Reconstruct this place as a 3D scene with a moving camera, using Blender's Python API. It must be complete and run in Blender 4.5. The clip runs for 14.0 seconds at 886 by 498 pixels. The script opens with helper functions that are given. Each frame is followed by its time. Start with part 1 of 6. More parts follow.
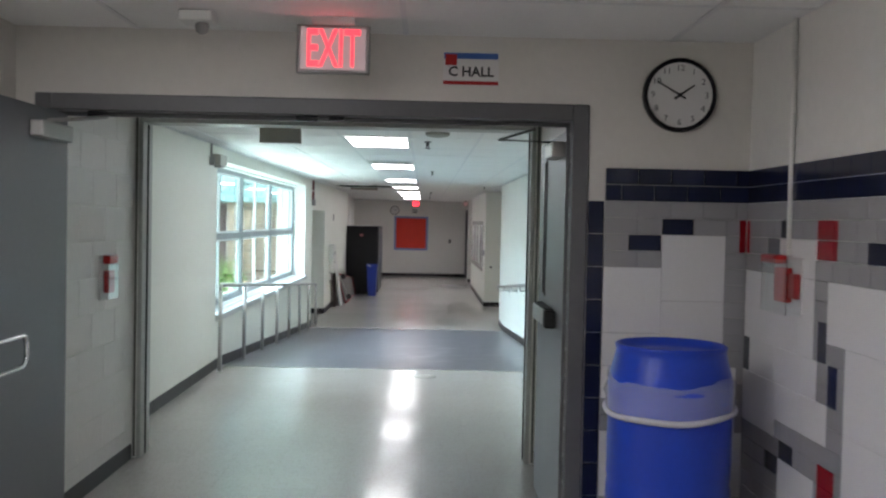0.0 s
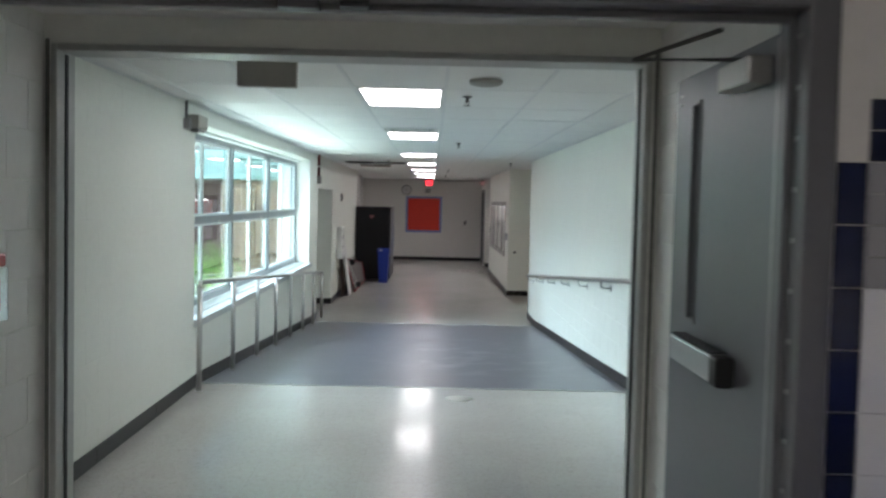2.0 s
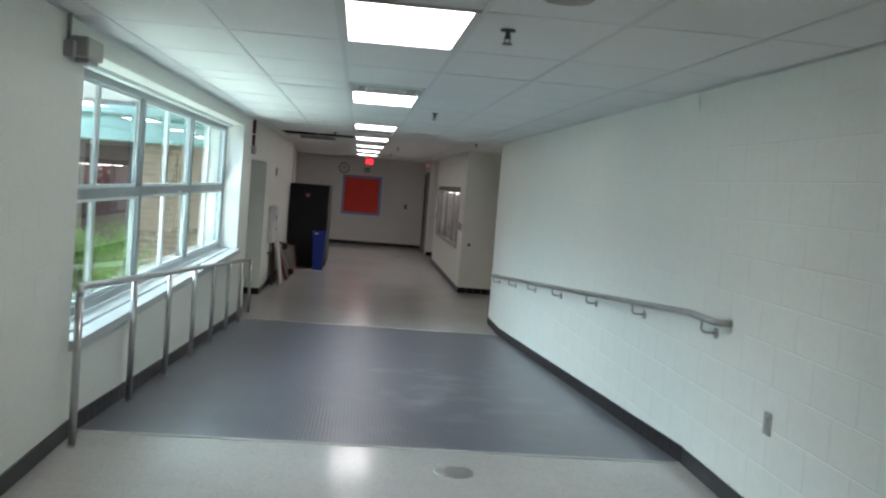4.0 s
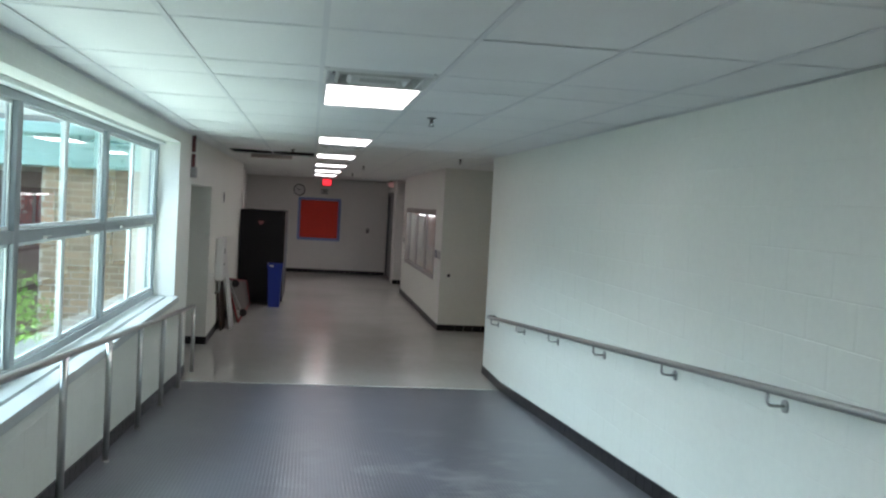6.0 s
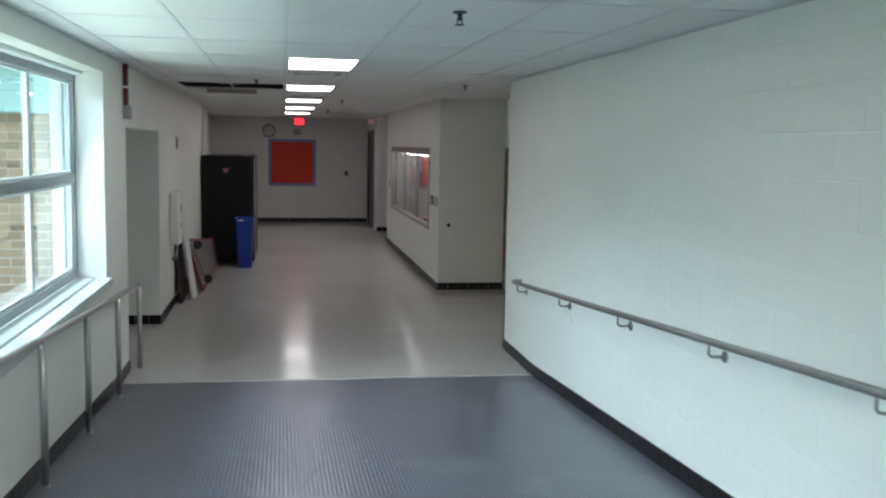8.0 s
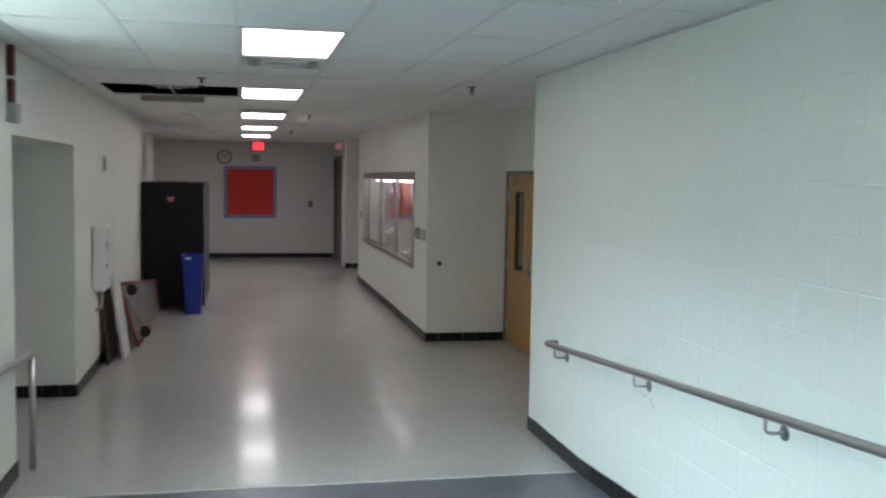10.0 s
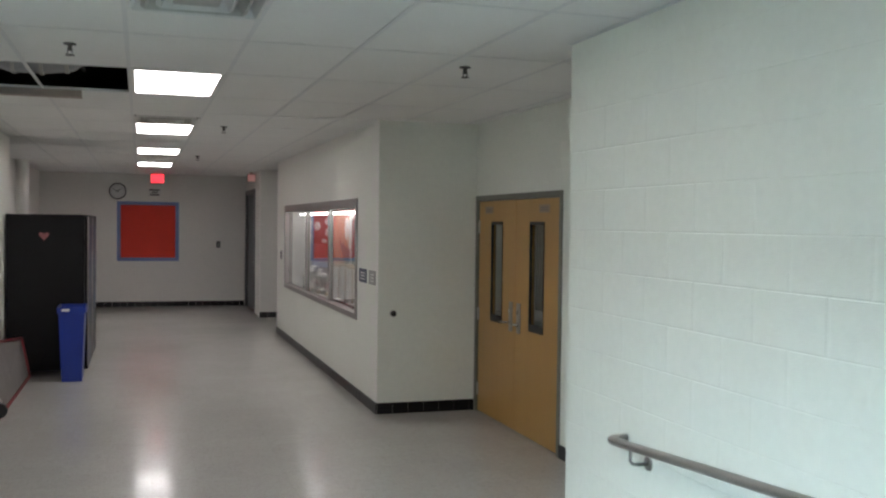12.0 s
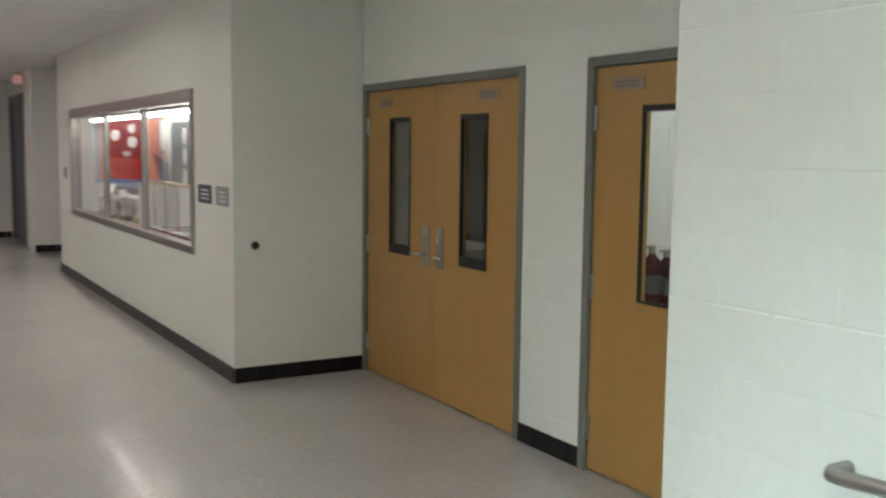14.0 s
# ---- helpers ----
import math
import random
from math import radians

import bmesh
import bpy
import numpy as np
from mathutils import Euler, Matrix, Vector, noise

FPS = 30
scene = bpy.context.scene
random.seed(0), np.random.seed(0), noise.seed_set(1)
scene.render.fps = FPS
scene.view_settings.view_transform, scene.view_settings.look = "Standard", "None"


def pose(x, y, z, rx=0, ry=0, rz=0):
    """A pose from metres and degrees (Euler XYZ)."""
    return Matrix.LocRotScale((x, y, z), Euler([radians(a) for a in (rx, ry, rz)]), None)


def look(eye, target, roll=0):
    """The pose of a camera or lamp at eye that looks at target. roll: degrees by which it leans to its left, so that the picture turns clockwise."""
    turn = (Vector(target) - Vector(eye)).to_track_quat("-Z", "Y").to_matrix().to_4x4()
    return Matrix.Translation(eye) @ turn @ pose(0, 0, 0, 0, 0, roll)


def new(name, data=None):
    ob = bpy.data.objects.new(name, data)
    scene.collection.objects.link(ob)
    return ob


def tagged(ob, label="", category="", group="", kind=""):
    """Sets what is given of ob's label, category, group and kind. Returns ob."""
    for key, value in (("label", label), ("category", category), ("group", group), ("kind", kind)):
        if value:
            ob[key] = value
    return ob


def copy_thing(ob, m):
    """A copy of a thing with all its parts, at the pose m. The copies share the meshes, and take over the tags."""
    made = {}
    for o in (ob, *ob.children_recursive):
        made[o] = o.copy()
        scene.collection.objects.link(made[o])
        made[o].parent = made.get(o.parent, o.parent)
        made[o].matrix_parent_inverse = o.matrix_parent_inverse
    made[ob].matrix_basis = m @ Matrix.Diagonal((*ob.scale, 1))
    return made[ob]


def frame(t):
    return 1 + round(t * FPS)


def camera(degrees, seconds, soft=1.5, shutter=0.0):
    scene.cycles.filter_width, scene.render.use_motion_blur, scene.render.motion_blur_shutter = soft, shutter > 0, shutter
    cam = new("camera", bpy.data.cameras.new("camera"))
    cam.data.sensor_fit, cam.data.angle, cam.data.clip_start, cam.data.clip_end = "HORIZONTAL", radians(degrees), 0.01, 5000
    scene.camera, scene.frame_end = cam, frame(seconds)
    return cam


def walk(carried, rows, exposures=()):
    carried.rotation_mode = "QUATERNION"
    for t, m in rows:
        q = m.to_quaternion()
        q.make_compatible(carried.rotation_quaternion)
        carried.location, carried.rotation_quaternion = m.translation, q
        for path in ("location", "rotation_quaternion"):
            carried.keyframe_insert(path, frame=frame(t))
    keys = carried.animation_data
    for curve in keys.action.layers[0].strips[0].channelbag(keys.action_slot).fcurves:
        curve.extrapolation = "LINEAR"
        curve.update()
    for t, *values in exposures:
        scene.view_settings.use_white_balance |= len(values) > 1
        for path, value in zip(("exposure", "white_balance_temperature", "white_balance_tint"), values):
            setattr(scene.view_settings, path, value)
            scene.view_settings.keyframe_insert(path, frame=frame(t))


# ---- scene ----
cam = camera(49.5, 14.0, 2.2, 0.5)
PATH = [
    (0, (0.607, -1.011, 1.578), (0.644, 0.988, 1.521), 1.2),
    (0.5, (0.594, -0.492, 1.592), (0.62, 1.507, 1.533), -0.3),
    (1, (0.522, 0.005, 1.579), (0.528, 2.004, 1.539), -0.4),
    (1.5, (0.463, 0.544, 1.555), (0.55, 2.542, 1.52), 0.4),
    (2, (0.386, 1.105, 1.571), (0.409, 3.103, 1.473), 1.3),
    (2.5, (0.237, 1.66, 1.572), (0.221, 3.656, 1.444), 2.3),
    (3, (0.149, 2.253, 1.564), (0.257, 4.243, 1.4), 4.4),
    (5.5, (-0.16, 5.345, 1.622), (0.081, 7.327, 1.557), 3.7),
    (6, (-0.179, 5.929, 1.633), (0.0975, 7.908, 1.549), 3.15),
    (6.5, (-0.246, 6.444, 1.626), (-0.016, 8.426, 1.488), 2.05),
    (7, (-0.21, 7.108, 1.662), (0.0885, 9.078, 1.485), 1.9),
    (9.5, (-0.149, 10.144, 1.579), (0.194, 12.101, 1.353), 0.5),
    (10, (-0.128, 10.774, 1.527), (0.282, 12.726, 1.38), 0.9),
    (10.5, (-0.136, 11.417, 1.473), (0.368, 13.347, 1.324), 1.2),
    (11, (-0.075, 12.071, 1.471), (0.455, 13.996, 1.366), 0.7),
    (11.5, (-0.109, 12.674, 1.413), (0.445, 14.595, 1.355), 0.1),
    (12, (-0.081, 13.285, 1.353), (0.52, 15.192, 1.301), 0.7),
    (12.5, (-0.075, 13.885, 1.311), (0.541, 15.787, 1.26), 1.5),
    (13, (-0.065, 14.489, 1.268), (0.731, 16.323, 1.192), 1.9),
    (13.5, (-0.054, 15.13, 1.225), (0.825, 16.921, 1.084), 1.6),
    (14, (-0.038, 15.758, 1.159), (0.978, 17.469, 0.957), 0.7),
]
walk(cam, [(t, look(eye, target, roll)) for t, eye, target, roll in PATH],
     [(0.0, 1.15, 6250, 12), (1.5, 0.98, 6250, 12), (2.2, 0.80, 6350, 12), (3.0, 0.46, 6450, 13), (5.5, 0.34, 6350, 12), (7.0, 0.38, 6300, 12),
      (9.5, 0.66, 6280, 12), (11.0, 0.80, 6390, 11), (11.5, 0.85, 6430, 11), (12.5, 1.04, 6560, 10), (14.0, 1.20, 6850, 10)])

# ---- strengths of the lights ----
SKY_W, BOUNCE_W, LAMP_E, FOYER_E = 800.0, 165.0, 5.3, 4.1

# ---- world, sun, large lights ----
world = bpy.data.worlds.new("world")
scene.world = world
world.use_nodes = True
wn = world.node_tree.nodes
sky = wn.new("ShaderNodeTexSky")
sky.sky_type, sky.sun_disc = "NISHITA", False
sky.sun_elevation, sky.sun_rotation = radians(44), radians(146)
world.node_tree.links.new(sky.outputs[0], wn["Background"].inputs[0])
wn["Background"].inputs[1].default_value = 0.13
sun_data = bpy.data.lights.new("sun", "SUN")
sun_data.energy, sun_data.angle, sun_data.color = 3.1, radians(8), (1.0, 0.96, 0.9)
new("sun", sun_data).matrix_world = look((4, -6, 7), (0, 0, 0))
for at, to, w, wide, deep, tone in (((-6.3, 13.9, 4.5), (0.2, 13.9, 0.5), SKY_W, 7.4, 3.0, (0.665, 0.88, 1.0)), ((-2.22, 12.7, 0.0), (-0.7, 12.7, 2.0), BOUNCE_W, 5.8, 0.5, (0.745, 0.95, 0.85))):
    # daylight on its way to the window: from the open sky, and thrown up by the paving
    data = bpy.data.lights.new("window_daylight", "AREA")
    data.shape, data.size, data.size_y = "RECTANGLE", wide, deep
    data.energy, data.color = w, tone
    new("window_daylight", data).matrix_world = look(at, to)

# ---- materials ----
def shade(name, color, rough=0.5, metal=0.0, var=0.06, scale=6.0, bump=0.0, bump_scale=120.0, rvar=0.0, spec=0.5):
    """A painted or solid surface with two scales of variation."""
    m = bpy.data.materials.new(name)
    m.use_nodes = True
    nt = m.node_tree
    p = nt.nodes["Principled BSDF"]
    p.inputs["Roughness"].default_value, p.inputs["Metallic"].default_value = rough, metal
    p.inputs["Specular IOR Level"].default_value = spec
    geo = nt.nodes.new("ShaderNodeNewGeometry")
    big, small = nt.nodes.new("ShaderNodeTexNoise"), nt.nodes.new("ShaderNodeTexNoise")
    big.inputs["Scale"].default_value, small.inputs["Scale"].default_value = scale / 5, scale * 8
    big.inputs["Detail"].default_value = small.inputs["Detail"].default_value = 4
    for n in (big, small):
        nt.links.new(geo.outputs["Position"], n.inputs["Vector"])
    add = nt.nodes.new("ShaderNodeMath")
    add.operation = "ADD"
    nt.links.new(big.outputs[0], add.inputs[0]), nt.links.new(small.outputs[0], add.inputs[1])
    ramp = nt.nodes.new("ShaderNodeMapRange")
    ramp.inputs["From Min"].default_value, ramp.inputs["From Max"].default_value = 0.6, 1.4
    ramp.inputs["To Min"].default_value, ramp.inputs["To Max"].default_value = 1 - var, 1 + var
    nt.links.new(add.outputs[0], ramp.inputs[0])
    mul = nt.nodes.new("ShaderNodeVectorMath")
    mul.operation = "SCALE"
    mul.inputs[0].default_value = color
    nt.links.new(ramp.outputs[0], mul.inputs["Scale"])
    nt.links.new(mul.outputs[0], p.inputs["Base Color"])
    if rvar:
        rr = nt.nodes.new("ShaderNodeMapRange")
        rr.inputs["From Min"].default_value, rr.inputs["From Max"].default_value = 0.3, 0.7
        rr.inputs["To Min"].default_value, rr.inputs["To Max"].default_value = max(0.02, rough - rvar), rough + rvar
        nt.links.new(big.outputs[0], rr.inputs[0]), nt.links.new(rr.outputs[0], p.inputs["Roughness"])
    if bump:
        tex, b = nt.nodes.new("ShaderNodeTexNoise"), nt.nodes.new("ShaderNodeBump")
        tex.inputs["Scale"].default_value, tex.inputs["Detail"].default_value = bump_scale, 3
        b.inputs["Strength"].default_value, b.inputs["Distance"].default_value = 1.0, bump
        nt.links.new(geo.outputs["Position"], tex.inputs["Vector"])
        nt.links.new(tex.outputs[0], b.inputs["Height"]), nt.links.new(b.outputs[0], p.inputs["Normal"])
    return m


def glow(name, color, strength):
    m = bpy.data.materials.new(name)
    m.use_nodes = True
    p = m.node_tree.nodes["Principled BSDF"]
    p.inputs["Base Color"].default_value = (0.8, 0.8, 0.8, 1)
    p.inputs["Emission Color"].default_value, p.inputs["Emission Strength"].default_value = (*color, 1), strength
    return m


def clear(name, color=(1, 1, 1), rough=0.0, ior=1.45):
    m = bpy.data.materials.new(name)
    m.use_nodes = True
    p = m.node_tree.nodes["Principled BSDF"]
    p.inputs["Base Color"].default_value = (*color, 1)
    p.inputs["Transmission Weight"].default_value, p.inputs["Roughness"].default_value, p.inputs["IOR"].default_value = 1, rough, ior
    return m


def speckled(name, base, chips, rough, tile):
    """Polished composition floor: small chips in a pale ground, faint seams between square tiles, uneven wax."""
    m = shade(name, base, rough, 0, 0.05, 3, 0, 1, 0.03, 0.22)
    nt = m.node_tree
    p = nt.nodes["Principled BSDF"]
    p.inputs["Coat Weight"].default_value, p.inputs["Coat Roughness"].default_value = 0.25, 0.085
    mul = p.inputs["Base Color"].links[0].from_socket
    geo = [n for n in nt.nodes if n.bl_idname == "ShaderNodeNewGeometry"][0]
    vor = nt.nodes.new("ShaderNodeTexVoronoi")
    vor.inputs["Scale"].default_value = 95
    nt.links.new(geo.outputs["Position"], vor.inputs["Vector"])
    sep = nt.nodes.new("ShaderNodeSeparateColor")
    nt.links.new(vor.outputs["Color"], sep.inputs[0])
    ramp = nt.nodes.new("ShaderNodeValToRGB")
    ramp.color_ramp.interpolation = "CONSTANT"
    e = ramp.color_ramp.elements
    e[0].position, e[0].color = 0, (*chips[0], 1)
    e[1].position, e[1].color = 0.16, (1, 1, 1, 1)
    last = e.new(0.86)
    last.color = (*chips[1], 1)
    nt.links.new(sep.outputs[0], ramp.inputs[0])
    mix = nt.nodes.new("ShaderNodeMix")
    mix.data_type, mix.blend_type = "RGBA", "MULTIPLY"
    mix.inputs[0].default_value = 1
    nt.links.new(mul, mix.inputs[6]), nt.links.new(ramp.outputs[0], mix.inputs[7])
    brick = nt.nodes.new("ShaderNodeTexBrick")
    brick.offset = 0
    brick.inputs["Scale"].default_value = 1
    brick.inputs["Brick Width"].default_value = brick.inputs["Row Height"].default_value = tile
    brick.inputs["Mortar Size"].default_value = 0.0012
    brick.inputs["Color1"].default_value, brick.inputs["Color2"].default_value = (1, 1, 1, 1), (0.96, 0.96, 0.96, 1)
    brick.inputs["Mortar"].default_value = (0.88, 0.87, 0.86, 1)
    nt.links.new(geo.outputs["Position"], brick.inputs["Vector"])
    mix2 = nt.nodes.new("ShaderNodeMix")
    mix2.data_type, mix2.blend_type = "RGBA", "MULTIPLY"
    mix2.inputs[0].default_value = 1
    nt.links.new(mix.outputs[2], mix2.inputs[6]), nt.links.new(brick.outputs["Color"], mix2.inputs[7])
    nt.links.new(mix2.outputs[2], p.inputs["Base Color"])
    return m


def ribbed_rubber(name, color):
    """Dark rubber with fine lengthwise ribs, the shade of their grooves put into the colour, worn and scuffed pale in a
    few places.
    """
    m = shade(name, color, 0.3, 0, 0.06, 3.0, 0.0004, 140, spec=0.75)
    nt = m.node_tree
    p = nt.nodes["Principled BSDF"]
    geo = [n for n in nt.nodes if n.bl_idname == "ShaderNodeNewGeometry"][0]
    src = p.inputs["Base Color"].links[0].from_socket
    wave, mr, mul = nt.nodes.new("ShaderNodeTexWave"), nt.nodes.new("ShaderNodeMapRange"), nt.nodes.new("ShaderNodeVectorMath")
    wave.bands_direction = "X"
    wave.inputs["Scale"].default_value, wave.inputs["Distortion"].default_value = 12.5, 0
    mr.inputs["To Min"].default_value, mr.inputs["To Max"].default_value = 0.78, 1.08
    mul.operation = "SCALE"
    nt.links.new(geo.outputs["Position"], wave.inputs["Vector"]), nt.links.new(wave.outputs[1], mr.inputs[0])
    nt.links.new(src, mul.inputs[0]), nt.links.new(mr.outputs[0], mul.inputs["Scale"])
    n1, r1, mix = nt.nodes.new("ShaderNodeTexNoise"), nt.nodes.new("ShaderNodeMapRange"), nt.nodes.new("ShaderNodeMix")
    n1.inputs["Scale"].default_value, n1.inputs["Detail"].default_value, n1.inputs["Distortion"].default_value = 2.6, 6, 0.15
    r1.inputs["From Min"].default_value, r1.inputs["From Max"].default_value, r1.inputs["To Max"].default_value = 0.50, 0.76, 0.75
    mix.data_type = "RGBA"
    mix.inputs[7].default_value = (0.30, 0.31, 0.33, 1)
    nt.links.new(geo.outputs["Position"], n1.inputs["Vector"]), nt.links.new(n1.outputs[0], r1.inputs[0])
    mp, gr, mk = nt.nodes.new("ShaderNodeMapping"), nt.nodes.new("ShaderNodeTexGradient"), nt.nodes.new("ShaderNodeMath")
    mp.vector_type = "TEXTURE"
    mp.inputs["Location"].default_value, mp.inputs["Scale"].default_value = (0.75, 11.9, 0), (1.5, 3.2, 8)
    gr.gradient_type, mk.operation = "QUADRATIC_SPHERE", "MULTIPLY_ADD"
    mk.inputs[1].default_value, mk.inputs[2].default_value = 2.2, 0.22
    mk2 = nt.nodes.new("ShaderNodeMath")
    mk2.operation, mk2.use_clamp = "MULTIPLY", True
    nt.links.new(geo.outputs["Position"], mp.inputs[0]), nt.links.new(mp.outputs[0], gr.inputs[0])
    nt.links.new(gr.outputs["Fac"], mk.inputs[0]), nt.links.new(mk.outputs[0], mk2.inputs[0])
    nt.links.new(r1.outputs[0], mk2.inputs[1]), nt.links.new(mk2.outputs[0], mix.inputs[0])
    nt.links.new(mul.outputs[0], mix.inputs[6])
    nt.links.new(mix.outputs[2], p.inputs["Base Color"])
    rib = nt.nodes.new("ShaderNodeBump")
    rib.inputs["Strength"].default_value, rib.inputs["Distance"].default_value = 1.0, 0.0007
    old = p.inputs["Normal"].links[0].from_socket
    nt.links.new(old, rib.inputs["Normal"]), nt.links.new(wave.outputs[1], rib.inputs["Height"])
    nt.links.new(rib.outputs[0], p.inputs["Normal"])
    return m


def random_tint(m, amount):
    """Vary a material a little from piece to piece."""
    nt = m.node_tree
    p = nt.nodes["Principled BSDF"]
    src = p.inputs["Base Color"].links[0].from_socket
    info, mr, mul = nt.nodes.new("ShaderNodeObjectInfo"), nt.nodes.new("ShaderNodeMapRange"), nt.nodes.new("ShaderNodeVectorMath")
    mr.inputs["To Min"].default_value, mr.inputs["To Max"].default_value = 1 - amount, 1 + amount
    mul.operation = "SCALE"
    nt.links.new(info.outputs["Random"], mr.inputs[0])
    nt.links.new(src, mul.inputs[0]), nt.links.new(mr.outputs[0], mul.inputs["Scale"])
    nt.links.new(mul.outputs[0], p.inputs["Base Color"])
    return m


def wood_veneer(name, a, b):
    m = shade(name, a, 0.32, 0, 0.05, 5)
    nt = m.node_tree
    p = nt.nodes["Principled BSDF"]
    geo = [n for n in nt.nodes if n.bl_idname == "ShaderNodeNewGeometry"][0]
    mp, n1, mix = nt.nodes.new("ShaderNodeMapping"), nt.nodes.new("ShaderNodeTexNoise"), nt.nodes.new("ShaderNodeMix")
    mp.inputs["Scale"].default_value = (11, 11, 0.7)
    n1.inputs["Scale"].default_value, n1.inputs["Detail"].default_value = 1.4, 5
    mix.data_type = "RGBA"
    mix.inputs[6].default_value, mix.inputs[7].default_value = (*a, 1), (*b, 1)
    nt.links.new(geo.outputs["Position"], mp.inputs[0]), nt.links.new(mp.outputs[0], n1.inputs["Vector"])
    nt.links.new(n1.outputs[0], mix.inputs[0]), nt.links.new(mix.outputs[2], p.inputs["Base Color"])
    return m


PAINT = random_tint(shade("block_paint", (0.805, 0.82, 0.75), 0.42, 0, 0.035, 3, 0.0008, 90), 0.004)
PAINT_FLAT = shade("wall_paint", (0.82, 0.81, 0.77), 0.45, 0, 0.035, 3, 0.0006, 90)
PAINT_BEIGE = shade("header_paint", (0.68, 0.655, 0.61), 0.5, 0, 0.04, 3, 0.0006, 90)
CEIL = shade("ceiling_panel", (0.86, 0.865, 0.85), 0.85, 0, 0.035, 8, 0.0015, 160)
TEE = shade("ceiling_tee", (0.76, 0.77, 0.77), 0.5, 0, 0.03, 4)
TERRAZZO = speckled("polished_floor", (0.475, 0.46, 0.435), ((0.90, 0.89, 0.88), (0.96, 0.955, 0.95)), 0.22, 0.305)
RUBBER = ribbed_rubber("ramp_rubber", (0.122, 0.128, 0.157))
BASE_BLACK = random_tint(shade("black_base_tile", (0.010, 0.010, 0.011), 0.32, 0, 0.15, 9, spec=0.3), 0.25)
BASE_GREY = shade("dark_grey_base", (0.022, 0.022, 0.021), 0.5, 0, 0.1, 6)
DOOR_GREY = shade("grey_door_paint", (0.115, 0.12, 0.13), 0.38, 0, 0.07, 4, 0.0004, 60)
FRAME_GREY = shade("grey_frame_paint", (0.125, 0.125, 0.13), 0.4, 0, 0.08, 4)
FRAME_OLIVE = shade("grey_green_frame_paint", (0.17, 0.175, 0.155), 0.42, 0, 0.06, 4)
PORTAL = shade("pale_grey_frame_paint", (0.44, 0.45, 0.42), 0.4, 0, 0.06, 4)
STEEL = shade("brushed_steel", (0.50, 0.50, 0.48), 0.28, 1, 0.06, 30)
STEEL_DULL = shade("dull_steel", (0.42, 0.41, 0.39), 0.42, 1, 0.08, 20)
STEEL_DARK = shade("dark_steel", (0.12, 0.115, 0.11), 0.45, 0.8, 0.1, 20)
CHROME = shade("chrome", (0.72, 0.72, 0.72), 0.12, 1, 0.03, 20)
ALU = shade("window_aluminium", (0.30, 0.335, 0.35), 0.4, 0.1, 0.05, 10)
ALU_PALE = shade("pale_window_bar", (0.72, 0.77, 0.76), 0.4, 0.1, 0.05, 10)
CASE_ALU = shade("case_aluminium", (0.36, 0.335, 0.32), 0.35, 0.7, 0.05, 10)
SILL = shade("stone_sill", (0.52, 0.54, 0.53), 0.35, 0, 0.06, 10)
GLASS = clear("window_glass", (0.95, 1.0, 0.99))
NAVY = random_tint(shade("navy_tile", (0.012, 0.016, 0.045), 0.15, 0, 0.1, 8), 0.2)
WHITE_T = random_tint(shade("white_tile", (0.76, 0.75, 0.75), 0.2, 0, 0.03, 8), 0.012)
GREY_T = random_tint(shade("grey_tile", (0.34, 0.335, 0.34), 0.2, 0, 0.03, 8), 0.03)
SLATE_T = random_tint(shade("slate_tile", (0.13, 0.135, 0.15), 0.2, 0, 0.03, 8), 0.05)
RED_T = random_tint(shade("red_tile", (0.30, 0.012, 0.02), 0.2, 0, 0.06, 8), 0.1)
BLUE_P = shade("blue_plastic", (0.016, 0.06, 0.52), 0.32, 0, 0.08, 6, 0.0006, 50)
BLUE_BIN = shade("bin_blue_plastic", (0.008, 0.03, 0.27), 0.35, 0, 0.08, 6)
LINER = shade("bag_film", (0.72, 0.74, 0.82), 0.22, 0, 0.1, 20, 0.004, 30)
LINER.node_tree.nodes["Principled BSDF"].inputs["Alpha"].default_value = 0.27
BAND = shade("bag_band", (0.62, 0.62, 0.66), 0.5, 0, 0.12, 20)
BLACK = shade("black_enamel", (0.008, 0.007, 0.008), 0.35, 0, 0.1, 6, spec=0.2)
BLACK_R = shade("black_rubber", (0.014, 0.014, 0.014), 0.6, 0, 0.1, 12)
WHITE = shade("white_plastic", (0.72, 0.72, 0.70), 0.4, 0, 0.03, 12)
VENT_GREY = shade("dusty_vent_paint", (0.46, 0.46, 0.43), 0.6, 0, 0.3, 22)
GREYP = shade("grey_plastic", (0.32, 0.32, 0.31), 0.45, 0, 0.05, 12)
BEIGE_SIGN = shade("beige_housing", (0.40, 0.385, 0.34), 0.5, 0, 0.05, 8)
RED = shade("red_enamel", (0.42, 0.012, 0.012), 0.3, 0, 0.06, 8)
RED_FELT = shade("red_board_fabric", (0.84, 0.07, 0.045), 0.8, 0, 0.05, 20, 0.0008, 300)
BLUE_TRIM = shade("blue_board_border", (0.24, 0.33, 0.62), 0.6, 0, 0.08, 20)
PAPER = shade("paper", (0.72, 0.71, 0.70), 0.7, 0, 0.02, 30)
INK = shade("black_ink", (0.01, 0.01, 0.012), 0.6, 0, 0.1, 30)
GREY_INK = shade("grey_ink", (0.10, 0.10, 0.105), 0.6, 0, 0.1, 30)
SIGN_BLUE = shade("sign_blue", (0.05, 0.13, 0.42), 0.5, 0, 0.05, 20)
SIGN_NAVY = shade("sign_navy", (0.012, 0.022, 0.07), 0.4, 0, 0.05, 20)
